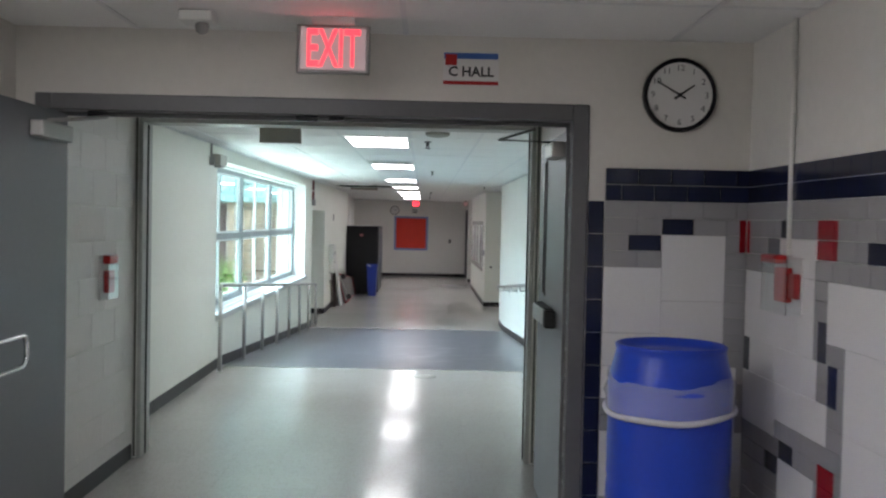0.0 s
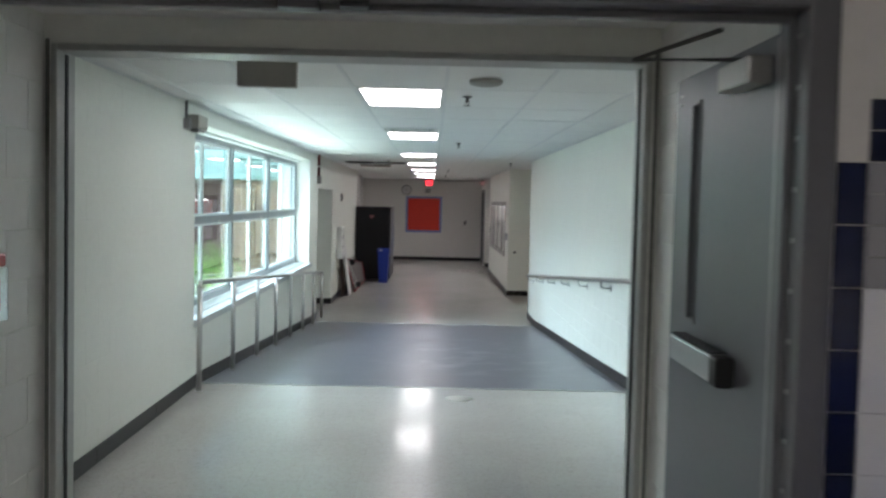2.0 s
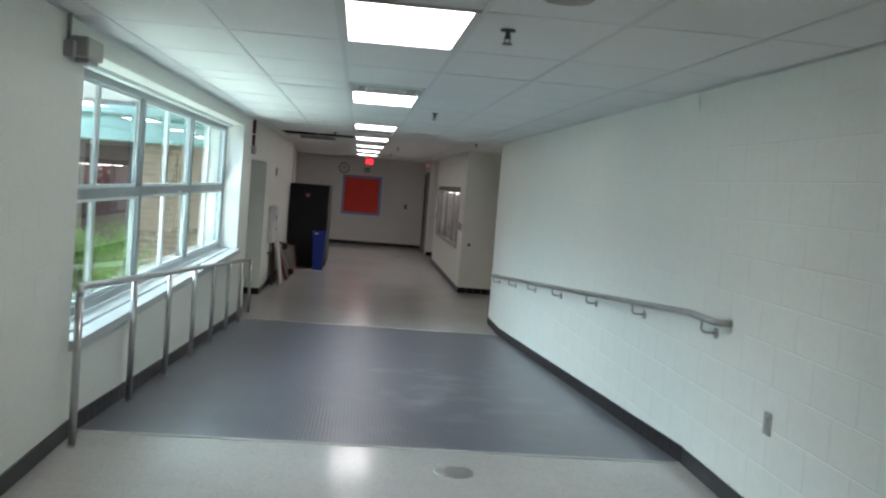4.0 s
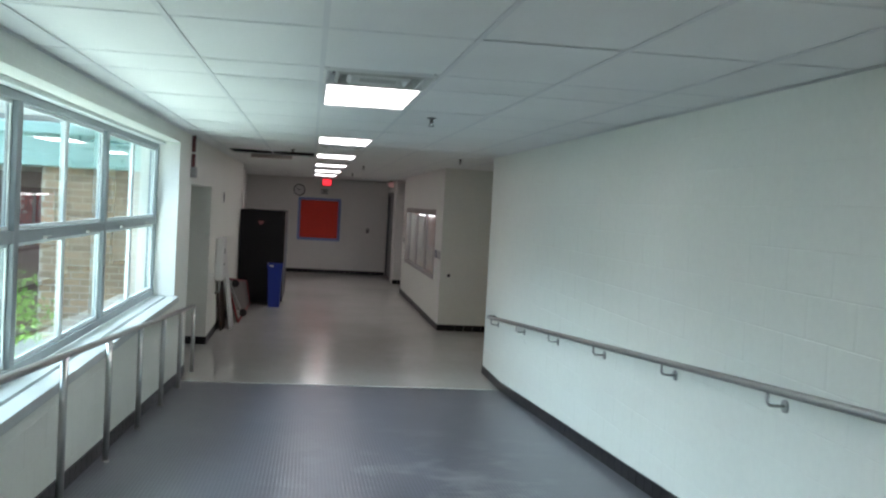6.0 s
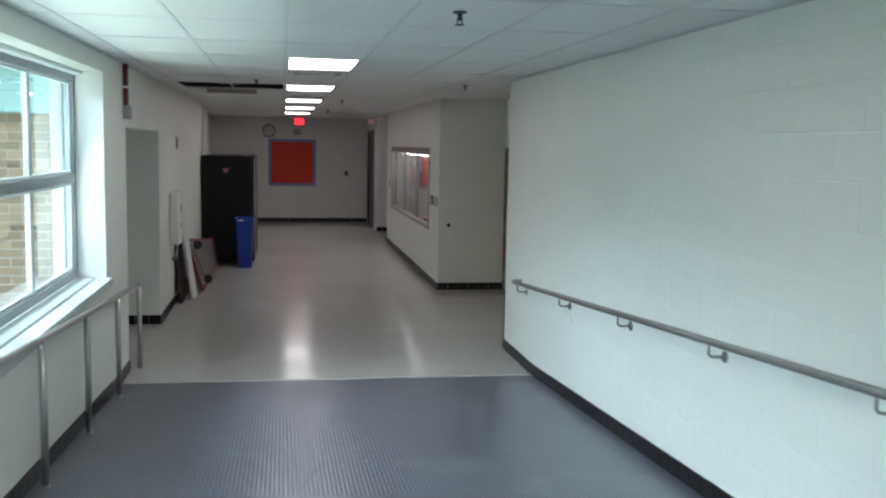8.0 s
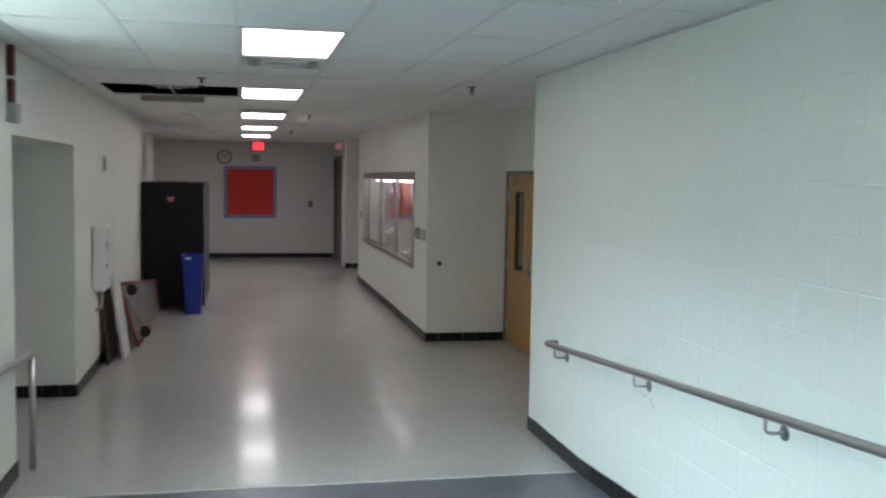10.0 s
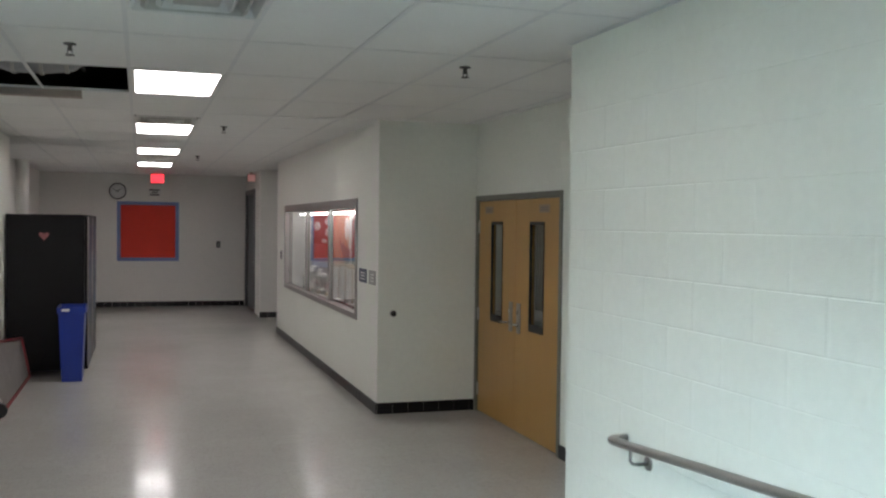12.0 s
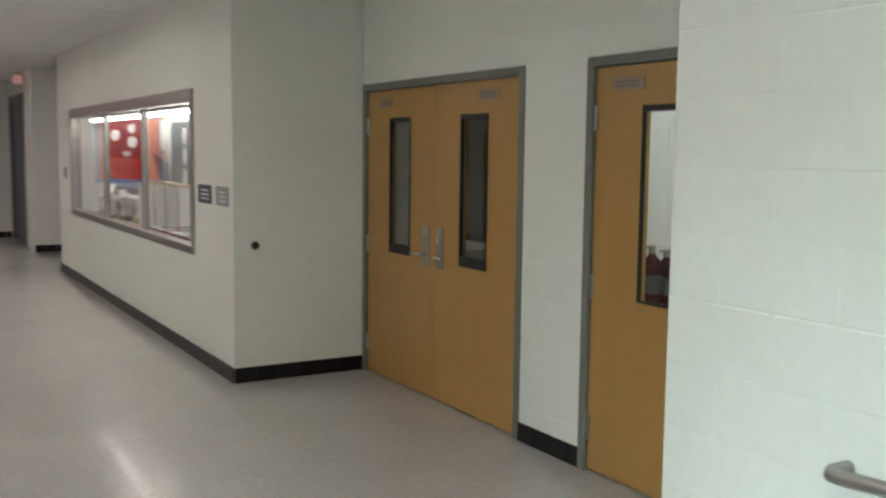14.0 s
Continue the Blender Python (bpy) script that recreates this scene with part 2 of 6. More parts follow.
MAPLE = wood_veneer("maple_veneer", (0.475, 0.272, 0.083), (0.415, 0.226, 0.062))
CARPET = shade("grey_carpet", (0.16, 0.145, 0.135), 0.95, 0, 0.15, 30, 0.002, 200)
BROWN = shade("brown_hardboard", (0.06, 0.035, 0.025), 0.7, 0, 0.1, 10)
# near-black: the shade of the ceiling void is put into the colour
VOID_SHADE = shade("plenum_shade", (0.02, 0.02, 0.02), 0.9, 0, 0.2, 4)
DUCT = shade("duct_foil", (0.30, 0.31, 0.32), 0.5, 0.6, 0.1, 6)
BRICK_M = random_tint(shade("tan_brick", (0.42, 0.29, 0.185), 0.85, 0, 0.12, 14, 0.002, 90), 0.28)
MORTAR = shade("mortar", (0.62, 0.59, 0.53), 0.9, 0, 0.08, 20)
MINT = shade("mint_fascia", (0.45, 0.70, 0.66), 0.45, 0, 0.05, 4)
DOOR_BROWN = shade("maroon_door_paint", (0.15, 0.085, 0.08), 0.5, 0, 0.08, 4)
LEAF = random_tint(shade("leaf_green", (0.12, 0.25, 0.055), 0.5, 0, 0.3, 12), 0.4)
# thin leaves let some light through
ln = LEAF.node_tree
thin, both = ln.nodes.new("ShaderNodeBsdfTranslucent"), ln.nodes.new("ShaderNodeMixShader")
thin.inputs[0].default_value, both.inputs[0].default_value = (0.30, 0.46, 0.12, 1), 0.45
ln.links.new(ln.nodes["Principled BSDF"].outputs[0], both.inputs[1]), ln.links.new(thin.outputs[0], both.inputs[2])
ln.links.new(both.outputs[0], ln.nodes["Material Output"].inputs[0])
GRASS = shade("grass", (0.06, 0.11, 0.03), 0.9, 0, 0.3, 5, 0.02, 40)
PAVING = shade("courtyard_paving", (0.23, 0.22, 0.205), 0.85, 0, 0.15, 3, 0.002, 60)
LAMP = glow("troffer_lens", (1.0, 0.955, 0.95), LAMP_E)
LAMP_CASE = glow("case_tube", (1.0, 0.95, 0.95), 7.0)
LAMP_FOYER = glow("foyer_fill_lens", (1.0, 0.975, 0.96), FOYER_E)
LAMP_ROOM = glow("room_fill_lens", (0.86, 0.92, 1.0), 3.5)
EXIT_RED = glow("exit_red", (1.0, 0.035, 0.05), 1.25)
EXIT_RED.node_tree.nodes["Principled BSDF"].inputs["Base Color"].default_value = (0.5, 0.03, 0.03, 1)
EXIT_DIM = glow("exit_dim_red", (0.9, 0.25, 0.22), 0.10)
EXIT_FACE = glow("exit_face", (0.9, 0.62, 0.62), 0.12)
EXIT_FACE.node_tree.nodes["Principled BSDF"].inputs["Base Color"].default_value = (0.36, 0.34, 0.34, 1)

# ---- mesh helpers ----
ORIGIN = {}


def box(bm, x0, x1, y0, y1, z0, z1, mi=0):
    v = [bm.verts.new(p) for p in ((x0, y0, z0), (x1, y0, z0), (x1, y1, z0), (x0, y1, z0), (x0, y0, z1), (x1, y0, z1), (x1, y1, z1), (x0, y1, z1))]
    for f in ((0, 3, 2, 1), (4, 5, 6, 7), (0, 1, 5, 4), (1, 2, 6, 5), (2, 3, 7, 6), (3, 0, 4, 7)):
        bm.faces.new([v[i] for i in f]).material_index = mi


def boxes(*bs, bevel=0.0, seg=2):
    bm = bmesh.new()
    for b in bs:
        box(bm, *b)
    if bevel:
        bmesh.ops.bevel(bm, geom=bm.edges[:], offset=bevel, segments=seg, affect="EDGES", profile=0.5)
    return bm


def lathe(bm, rings, seg=28, centre=(0, 0), sx=1.0, sy=1.0, cap=True):
    """Rings of (radius, z), turned about an upright axis."""
    loops = []
    for r, z in rings:
        loops.append([bm.verts.new((centre[0] + sx * r * math.cos(2 * math.pi * i / seg), centre[1] + sy * r * math.sin(2 * math.pi * i / seg), z)) for i in range(seg)])
    for a, b in zip(loops, loops[1:]):
        for i in range(seg):
            f = bm.faces.new((a[i], a[(i + 1) % seg], b[(i + 1) % seg], b[i]))
            f.smooth = True
    if cap:
        bm.faces.new(loops[0][::-1]), bm.faces.new(loops[-1])
    return bm


def tube(bm, pts, r, seg=10):
    """A round bar along a line of points."""
    pts = [Vector(p) for p in pts]
    loops, up = [], Vector((0.13, 0.21, 1)).normalized()
    for i, p in enumerate(pts):
        d = (pts[min(i + 1, len(pts) - 1)] - pts[max(i - 1, 0)]).normalized()
        ref = up if abs(d.dot(up)) < 0.9 else Vector((1, 0.1, 0))
        a = d.cross(ref).normalized()
        if loops and a.dot(prev) < 0:
            a = -a
        prev = a
        b = d.cross(a)
        loops.append([bm.verts.new(p + r * (math.cos(2 * math.pi * k / seg) * a + math.sin(2 * math.pi * k / seg) * b)) for k in range(seg)])
    for l0, l1 in zip(loops, loops[1:]):
        for k in range(seg):
            bm.faces.new((l0[k], l0[(k + 1) % seg], l1[(k + 1) % seg], l1[k])).smooth = True
    bm.faces.new(loops[0][::-1]), bm.faces.new(loops[-1])
    return bm


def disc(bm, c, n, r, depth, seg=32, mi=0):
    """A flat round plate at c, facing along n, of that depth."""
    n = Vector(n).normalized()
    q = n.to_track_quat("Z", "Y").to_matrix()
    loops = []
    for h in (0, depth):
        loops.append([bm.verts.new(Vector(c) + n * h + q @ Vector((r * math.cos(2 * math.pi * k / seg), r * math.sin(2 * math.pi * k / seg), 0))) for k in range(seg)])
    for k in range(seg):
        bm.faces.new((loops[0][k], loops[0][(k + 1) % seg], loops[1][(k + 1) % seg], loops[1][k])).material_index = mi
    bm.faces.new(loops[0][::-1]).material_index = mi
    bm.faces.new(loops[1]).material_index = mi


def finish(ob, bm, mats):
    bmesh.ops.recalc_face_normals(bm, faces=bm.faces)
    bm.to_mesh(ob.data)
    bm.free()
    for m in mats if isinstance(mats, (list, tuple)) else (mats,):
        ob.data.materials.append(m)
    return ob


def solid(name, bm, mats, label="", category="", kind="structure", group=""):
    """A top-level mesh."""
    ob = finish(new(name, bpy.data.meshes.new(name)), bm, mats)
    ORIGIN[ob] = Vector((0, 0, 0))
    return tagged(ob, label, category, group, kind)


def thing(name, at, label, category, group="", kind=""):
    """An Empty at the base of a thing; its parts hang under it."""
    ob = new(name)
    ob.empty_display_size = 0.1
    ob.location = at
    ORIGIN[ob] = Vector(at)
    return tagged(ob, label, category, group, kind)


def part(name, bm, mats, parent, label=""):
    """One mesh, given in world metres, under a thing or a part."""
    o = ORIGIN[parent]
    bmesh.ops.translate(bm, verts=bm.verts, vec=-o)
    ob = finish(new(name, bpy.data.meshes.new(name)), bm, mats)
    ob.parent = parent
    ORIGIN[ob] = o
    return tagged(ob, label)


def lettering(name, text, size, m, mat, parent, label="", depth=0.002, bold=0.0):
    """Letters in the built-in font as a mesh, centred on the pose m (world)."""
    cu = bpy.data.curves.new(name, "FONT")
    cu.body, cu.size, cu.extrude, cu.align_x, cu.align_y = text, size, depth, "CENTER", "CENTER"
    cu.resolution_u, cu.offset = 2, bold
    tmp = bpy.data.objects.new(name, cu)
    me = bpy.data.meshes.new_from_object(tmp)
    bpy.data.objects.remove(tmp)
    me.materials.clear()
    me.materials.append(mat)
    ob = new(name, me)
    ob.parent = parent
    ob.matrix_local = Matrix.Translation(-ORIGIN[parent]) @ m
    ORIGIN[ob] = ORIGIN[parent]
    return tagged(ob, label)


def cut(a0, a1, holes):
    """What is left of a stretch when some stretches are taken out."""
    out = [(a0, a1)]
    for h0, h1 in holes:
        out = [q for s, e in out for q in ((s, min(e, h0)), (max(s, h1), e)) if q[1] - q[0] > 1e-4]
    return out


def wall(name, along, face, back, a0, a1, z0, z1, holes=(), mat=None, label=""):
    """A wall whose face lies in x = face (along 'y') or y = face (along 'x'), through to back, with openings (a, a, z, z)."""
    bm = bmesh.new()
    edges = sorted({a0, a1, *(h[0] for h in holes), *(h[1] for h in holes)})
    for s, e in zip(edges, edges[1:]):
        for b, t in cut(z0, z1, [(h[2], h[3]) for h in holes if h[0] < (s + e) / 2 < h[1]]):
            lo, hi = min(face, back), max(face, back)
            box(bm, *((lo, hi, s, e) if along == "y" else (s, e, lo, hi)), b, t)
    return solid(name, bm, mat or PAINT, label, "wall")


PIECES = {}


def piece_mesh(key, w, h, d, inset, mat, shear=0.0):
    """A shallow piece: width along its local x, height along y, its face at z = d, with worn edges."""
    k = (key, round(w, 3), round(h, 3), round(shear, 4))
    if k not in PIECES:
        i = inset
        v = [(0, 0, 0), (w, 0, 0), (w, h, 0), (0, h, 0), (i, i, d), (w - i, i, d), (w - i, h - i, d), (i, h - i, d)]
        v = [(x, y + shear * x, z) for x, y, z in v]
        me = bpy.data.meshes.new(key)
        me.from_pydata(v, [], [(4, 5, 6, 7), (0, 1, 5, 4), (1, 2, 6, 5), (2, 3, 7, 6), (3, 0, 4, 7)])
        me.materials.append(mat)
        PIECES[k] = me
    return PIECES[k]


def place(key, me, parent, origin, u, v, n):
    """A piece at origin with its width along u, its height along v and its face towards n."""
    ob = new(key, me)
    ob.parent = parent
    m = Matrix((u, v, n)).transposed().to_4x4()
    m.translation = Vector(origin) - ORIGIN[parent]
    ob.matrix_local = m
    return ob


def blocks(parent, along, face, sign, a0, a1, z0, z1, holes=(), single=(0, 0), key="block", L=0.406, H=0.203, gap=0.0035, d=0.0014, inset=0.0014, mat=None, shift=0.0, bed=None):
    """Running bond over a wall's face. Those between the two ends of 'single' are objects of their own; the rest is one mesh."""
    mat = mat or PAINT
    rest_v, rest_f = [], []
    u, n = (Vector((0, 1, 0)), Vector((sign, 0, 0))) if along == "y" else (Vector((1, 0, 0)), Vector((0, sign, 0)))
    rows = int(math.ceil((z1 - z0) / H - 1e-6))
    for r in range(rows):
        zb, zt = z0 + r * H, min(z0 + (r + 1) * H, z1)
        if zt - zb < 0.03:
            continue
        hs = [(h[0], h[1]) for h in holes if h[2] < zt - 0.02 and h[3] > zb + 0.02]
        for s, e in cut(a0, a1, hs):
            k = math.floor((s - shift) / L - 0.5 * (r % 2)) 
            x = shift + (k + 0.5 * (r % 2)) * L
            while x < e:
                p, q = max(x, s) + gap / 2, min(x + L, e) - gap / 2
                x += L
                if q - p < 0.03:
                    continue
                bed = gap if bed is None else bed
                w, h = q - p, zt - zb - bed
                at = (Vector((face, p, zb + bed / 2)) if along == "y" else Vector((p, face, zb + bed / 2)))
                me = piece_mesh(key, w, h, d, inset, mat)
                if single[0] <= (p + q) / 2 <= single[1]:
                    place(key, me, parent, at, u, Vector((0, 0, 1)), n)
                else:
                    b = len(rest_v)
                    rest_v += [tuple(at + u * c.co.x + Vector((0, 0, 1)) * c.co.y + n * c.co.z) for c in me.vertices]
                    rest_f += [tuple(b + i for i in f.vertices) for f in me.polygons]
    if rest_v:
        me = bpy.data.meshes.new(key + "_courses")
        me.from_pydata(rest_v, [], rest_f)
        me.materials.append(mat)
        ob = new(key + "_courses", me)
        ob.parent = parent
        tagged(ob, kind="stuff")


# ---- plan ----
Z2 = -0.44            # lower floor
RAMP0, RAMP1 = 9.16, 16.81
CZ = 2.31             # corridor ceiling
FZ = 2.43             # foyer ceiling
LW, RW = -1.55, 2.095  # corridor walls
CASE_X, ALC_X, ALC_Y0, ALC_Y1 = 2.04, 3.01, 17.96, 22.03
END_Y = 34.19
W0, W1, WZ0, WZ1 = 8.95, 16.25, 0.50, 2.17   # window opening
WX = -1.80            # window plane


def floor_z(y):
    return 0.0 if y < RAMP0 else Z2 if y > RAMP1 else Z2 * (y - RAMP0) / (RAMP1 - RAMP0)


# ---- floors ----
solid("floor_upper", boxes((-1.6, 2.4, -4.2, 5.4, -0.2, 0), (-1.75, 2.3, 5.4, RAMP0, -0.2, 0)), TERRAZZO, "polished speckled grey-beige hall floor", "floor")
bm = bmesh.new()
v = [bm.verts.new(p) for x in (LW - 0.2, RW + 0.2) for p in ((x, RAMP0, 0.001), (x, RAMP1, Z2 + 0.001), (x, RAMP1, Z2 - 0.25), (x, RAMP0, -0.25))]
for f in ((0, 1, 2, 3), (7, 6, 5, 4), (0, 4, 5, 1), (1, 5, 6, 2), (2, 6, 7, 3), (3, 7, 4, 0)):
    bm.faces.new([v[i] for i in f])
solid("ramp", bm, RUBBER, "dark grey ribbed rubber ramp with pale scuffs", "ramp")
solid("floor_lower", boxes((-3.2, 6.6, RAMP1, 36.5, Z2 - 0.2, Z2)), TERRAZZO, "polished speckled grey-beige hall floor", "floor")
solid("trim_ramp_top", boxes((LW, RW, RAMP0 - 0.02, RAMP0 + 0.012, 0.0, 0.004), bevel=0.001), PORTAL, "thin pale threshold strip across the floor", "threshold")
solid("trim_ramp_foot", boxes((LW, RW, RAMP1 - 0.012, RAMP1 + 0.02, Z2, Z2 + 0.005), bevel=0.001), PORTAL, "thin pale threshold strip across the floor", "threshold")

# ---- foyer ----
FY = 3.415
wall("wall_foyer_left", "y", -1.27, -1.45, -4.2, FY, 0, FZ + 0.1, (), PAINT_BEIGE, "beige painted foyer wall")
wfr = wall("wall_foyer_right", "y", 2.10, 2.30, -4.2, FY, 0, FZ + 0.1, (), PAINT_FLAT, "cream wall over white, grey, navy and red tiles")
wall("wall_foyer_back", "x", -4.2, -4.4, -1.5, 2.4, 0, FZ + 0.1, (), PAINT_FLAT, "plain cream foyer wall")
wfd = wall("wall_foyer_door", "x", FY, 3.60, -1.45, 2.30, 0, FZ + 0.1, ((-1.13, 1.30, 0, 2.085),), PAINT_BEIGE, "beige wall round the double doorway, tiled beside it")
solid("ceiling_foyer", boxes((-1.3, 2.3, -4.2, FY, FZ, FZ + 0.12)), CEIL, "off-white suspended ceiling panels", "ceiling")
# seams of the foyer ceiling hang as thin tees
bm = bmesh.new()
for x in (-0.72, 0.50, 1.72):
    box(bm, x - 0.012, x + 0.012, -4.2, FY, FZ - 0.004, FZ + 0.002)
for y in (-3.4, -2.18, -0.96, 0.26, 1.48, 2.70):
    box(bm, -1.27, 2.10, y - 0.012, y + 0.012, FZ - 0.003, FZ + 0.002)
solid("ceiling_foyer_grid", bm, TEE, "thin white ceiling tees", "ceiling")


def door_frame(name, along, face, back, a0, a1, z0, z1, w, proud, mat, label, head=True):
    """A pressed steel frame: two jambs and a head with a stop, standing proud of the wall."""
    root = thing(name, ((a0 + a1) / 2, face, z0) if along == "x" else (face, (a0 + a1) / 2, z0), label, "door frame", "", "structure")
    lo, hi = min(face, back) - proud, max(face, back) + proud

    def bar(n, s, e, b, t):
        q = (s, e, lo, hi, b, t) if along == "x" else (lo, hi, s, e, b, t)
        bm = boxes(q, bevel=0.004, seg=1)
        part(n, bm, mat, root)
    bar("jamb", a0, a0 + w, z0, z1), bar("jamb", a1 - w, a1, z0, z1)
    bar("head", a0 + w, a1 - w, z1 - w, z1)
    return root


f1 = door_frame("door_frame", "x", FY, 3.60, -1.18, 1.35, 0, 2.128, 0.075, 0.012, FRAME_GREY, "dark grey steel double door frame in the foyer wall")
part("door_stop", boxes((-1.105, 1.275, 3.50, 3.53, 2.035, 2.053), (-1.105, -1.09, 3.50, 3.53, 0, 2.035), (1.26, 1.275, 3.50, 3.53, 0, 2.035)), FRAME_GREY, f1)
part("latch_strike", boxes((0.0, 0.10, 3.44, 3.50, 2.03, 2.052), (0.15, 0.22, 3.45, 3.49, 2.036, 2.052), bevel=0.003), BLACK, f1, "black steel latch strikes under the head")
part("closer_shoe", boxes((-0.95, -0.87, 3.425, 3.475, 2.022, 2.052), bevel=0.006), BLACK, f1, "black closer shoe under the head")
# piano hinge screws on the right jamb
for k in range(16):
    bm = bmesh.new()
    disc(bm, (1.274, 3.46, 0.12 + k * 0.125), (-1, 0, 0), 0.007, 0.003, 8)
    part("screw", bm, STEEL, f1)

# the leaf that stands open into the foyer
d1 = thing("door_1", (-1.04, 3.40, 0.01), "dark grey steel door leaf standing open into the foyer", "door", "hall doors", "structure")
part("leaf", boxes((-1.075, -1.030, 2.30, 3.395, 0.012, 2.03), bevel=0.003), DOOR_GREY, d1)
part("closer_body", boxes((-1.029, -0.972, 2.98, 3.32, 1.895, 1.965), bevel=0.008), STEEL_DULL, d1, "grey overhead door closer")
part("closer_arm", tube(bmesh.new(), ((-1.0, 3.1, 1.972), (-0.93, 3.30, 2.0), (-0.86, 3.43, 2.025)), 0.009, 8), STEEL_DULL, d1)
bm = bmesh.new()
hx = -0.985
loop = [(-1.028, 2.36, 1.09), (hx - 0.01, 2.36, 1.09), (hx, 2.40, 1.09), (hx, 2.82, 1.09), (hx, 2.85, 1.08), (hx, 2.862, 1.055), (hx, 2.862, 1.0), (hx, 2.85, 0.975), (hx, 2.82, 0.965), (hx, 2.40, 0.965), (hx - 0.01, 2.36, 0.965), (-1.028, 2.36, 0.965)]
part("pull_handle", tube(bm, loop, 0.010, 8), CHROME, d1, "chrome loop pull handle")

# the leaf that stands open into the corridor
d2 = thing("door_2", (1.30, 3.62, 0.01), "grey steel door leaf with narrow window folded open against the block wall", "door", "hall doors", "structure")
LX = 1.282
part("leaf", boxes((LX, LX + 0.045, 3.63, 4.67, 0.012, 1.19), (LX, LX + 0.045, 3.63, 4.67, 1.92, 2.03), (LX, LX + 0.045, 3.63, 4.352, 1.19, 1.92), (LX, LX + 0.045, 4.428, 4.67, 1.19, 1.92)), DOOR_GREY, d2)
part("glass_pane", boxes((LX + 0.017, LX + 0.027, 4.352, 4.428, 1.19, 1.92)), BLACK, d2, "dark wired glass strip")
part("glazing_bead", boxes((LX - 0.006, LX - 0.0005, 4.339, 4.352, 1.175, 1.935), (LX - 0.006, LX - 0.0005, 4.428, 4.441, 1.175, 1.935), (LX - 0.006, LX - 0.0005, 4.352, 4.428, 1.92, 1.935), (LX - 0.006, LX - 0.0005, 4.352, 4.428, 1.175, 1.19)), FRAME_GREY, d2)
bar = part("panic_bar", boxes((LX - 0.056, LX - 0.001, 3.97, 4.45, 1.045, 1.129), bevel=0.008), STEEL, d2, "brushed steel panic bar")
part("end_cap", boxes((LX - 0.057, LX - 0.001, 3.89, 3.969, 1.041, 1.131), bevel=0.01), BLACK_R, bar, "black plastic end cap")
part("top_ledge", boxes((LX - 0.050, LX - 0.004, 3.98, 4.44, 1.1295, 1.136)), BLACK_R, bar, "dark top edge")
part("closer_body", boxes((LX - 0.072, LX - 0.001, 3.66, 3.93, 1.905, 1.98), bevel=0.008), STEEL_DULL, d2, "grey overhead door closer")
part("closer_arm", tube(bmesh.new(), ((LX - 0.04, 3.80, 1.985), (0.98, 4.0, 2.01), (1.12, 3.60, 2.03)), 0.007, 8), STEEL_DARK, d2)
part("hinge", boxes((1.280, 1.298, 3.602, 3.629, 0.02, 2.02)), STEEL, d2, "continuous steel hinge")
for z in (1.97, 1.94):
    bm = bmesh.new()
    disc(bm, (LX, 4.60, z), (-1, 0, 0), 0.006, 0.003, 8)
    part("bolt", bm, STEEL, d2)

# ---- vestibule and portal ----
VL, VR, PY0, PY1 = -1.28, 1.352, 5.24, 5.42
wvl = wall("wall_vestibule_left", "y", VL, VL - 0.25, 3.60, PY0, 0, CZ + 0.1, (), PAINT, "cream painted block wall of the vestibule")
wvr = wall("wall_vestibule_right", "y", VR, VR + 0.25, 3.60, PY0, 0, CZ + 0.1, (), PAINT, "cream painted block wall of the vestibule")
wall("wall_portal", "x", PY0, PY1, -1.75, 2.30, 0, CZ + 0.1, ((-1.245, 1.310, 0, 2.20),), PAINT, "cream painted block wall round the portal")
solid("ceiling_vestibule", boxes((-1.6, 1.7, 3.60, PY0, CZ + 0.02, CZ + 0.14)), CEIL, "off-white suspended ceiling panels", "ceiling")
pf = door_frame("portal_frame", "x", PY0, PY1, -1.247, 1.312, 0, 2.206, 0.028, 0.014, PORTAL, "pale grey steel frame round the corridor portal")
for xa, xb in ((-1.2205, -1.214), (1.277, 1.2835)):
    part("seal", boxes((xa, xb, 5.315, 5.345, 0.01, 2.17)), BLACK_R, pf, "dark seal strip")
# dark strips stand in for the shading at the outer corners of the frame
for xa in (-1.272, 1.325):
    part("edge_joint", boxes((xa, xa + 0.016, PY0 - 0.006, PY0 + 0.004, 0.01, 2.225)), FRAME_OLIVE, pf, "dark strip standing in for the shading along the frame edge")
solid("baseboard_vestibule_left", boxes((VL, VL + 0.012, 3.62, PY0 - 0.035, 0, 0.10), bevel=0.003), BASE_GREY, "dark grey vinyl baseboard", "baseboard")
solid("baseboard_vestibule_right", boxes((VR - 0.012, VR, 3.62, PY0 - 0.035, 0, 0.10), bevel=0.003), BASE_GREY, "dark grey vinyl baseboard", "baseboard")

# ---- corridor walls ----
win_hole = (W0, W1, WZ0, WZ1)
ALV0, ALV1, ALVZ = 17.30, 19.60, 1.76
wl = wall("wall_left", "y", LW, LW - 0.40, PY1, 25.6, -0.7, CZ + 0.1, (win_hole, (ALV0, ALV1, -0.7, ALVZ)), PAINT, "cream painted block wall with a long window")
wr = wall("wall_right", "y", RW, RW + 0.25, PY1, ALC_Y0, -0.7, CZ + 0.1, (), PAINT, "cream painted block wall along the ramp")
wall("wall_left_far", "y", -2.02, -2.25, 25.6, END_Y, -0.7, CZ + 0.1, (), PAINT_FLAT, "cream painted wall")
wall("wall_left_return", "x", 25.6, 25.4, -2.25, LW - 0.401, -0.7, CZ + 0.1, (), PAINT_FLAT, "cream painted wall return")
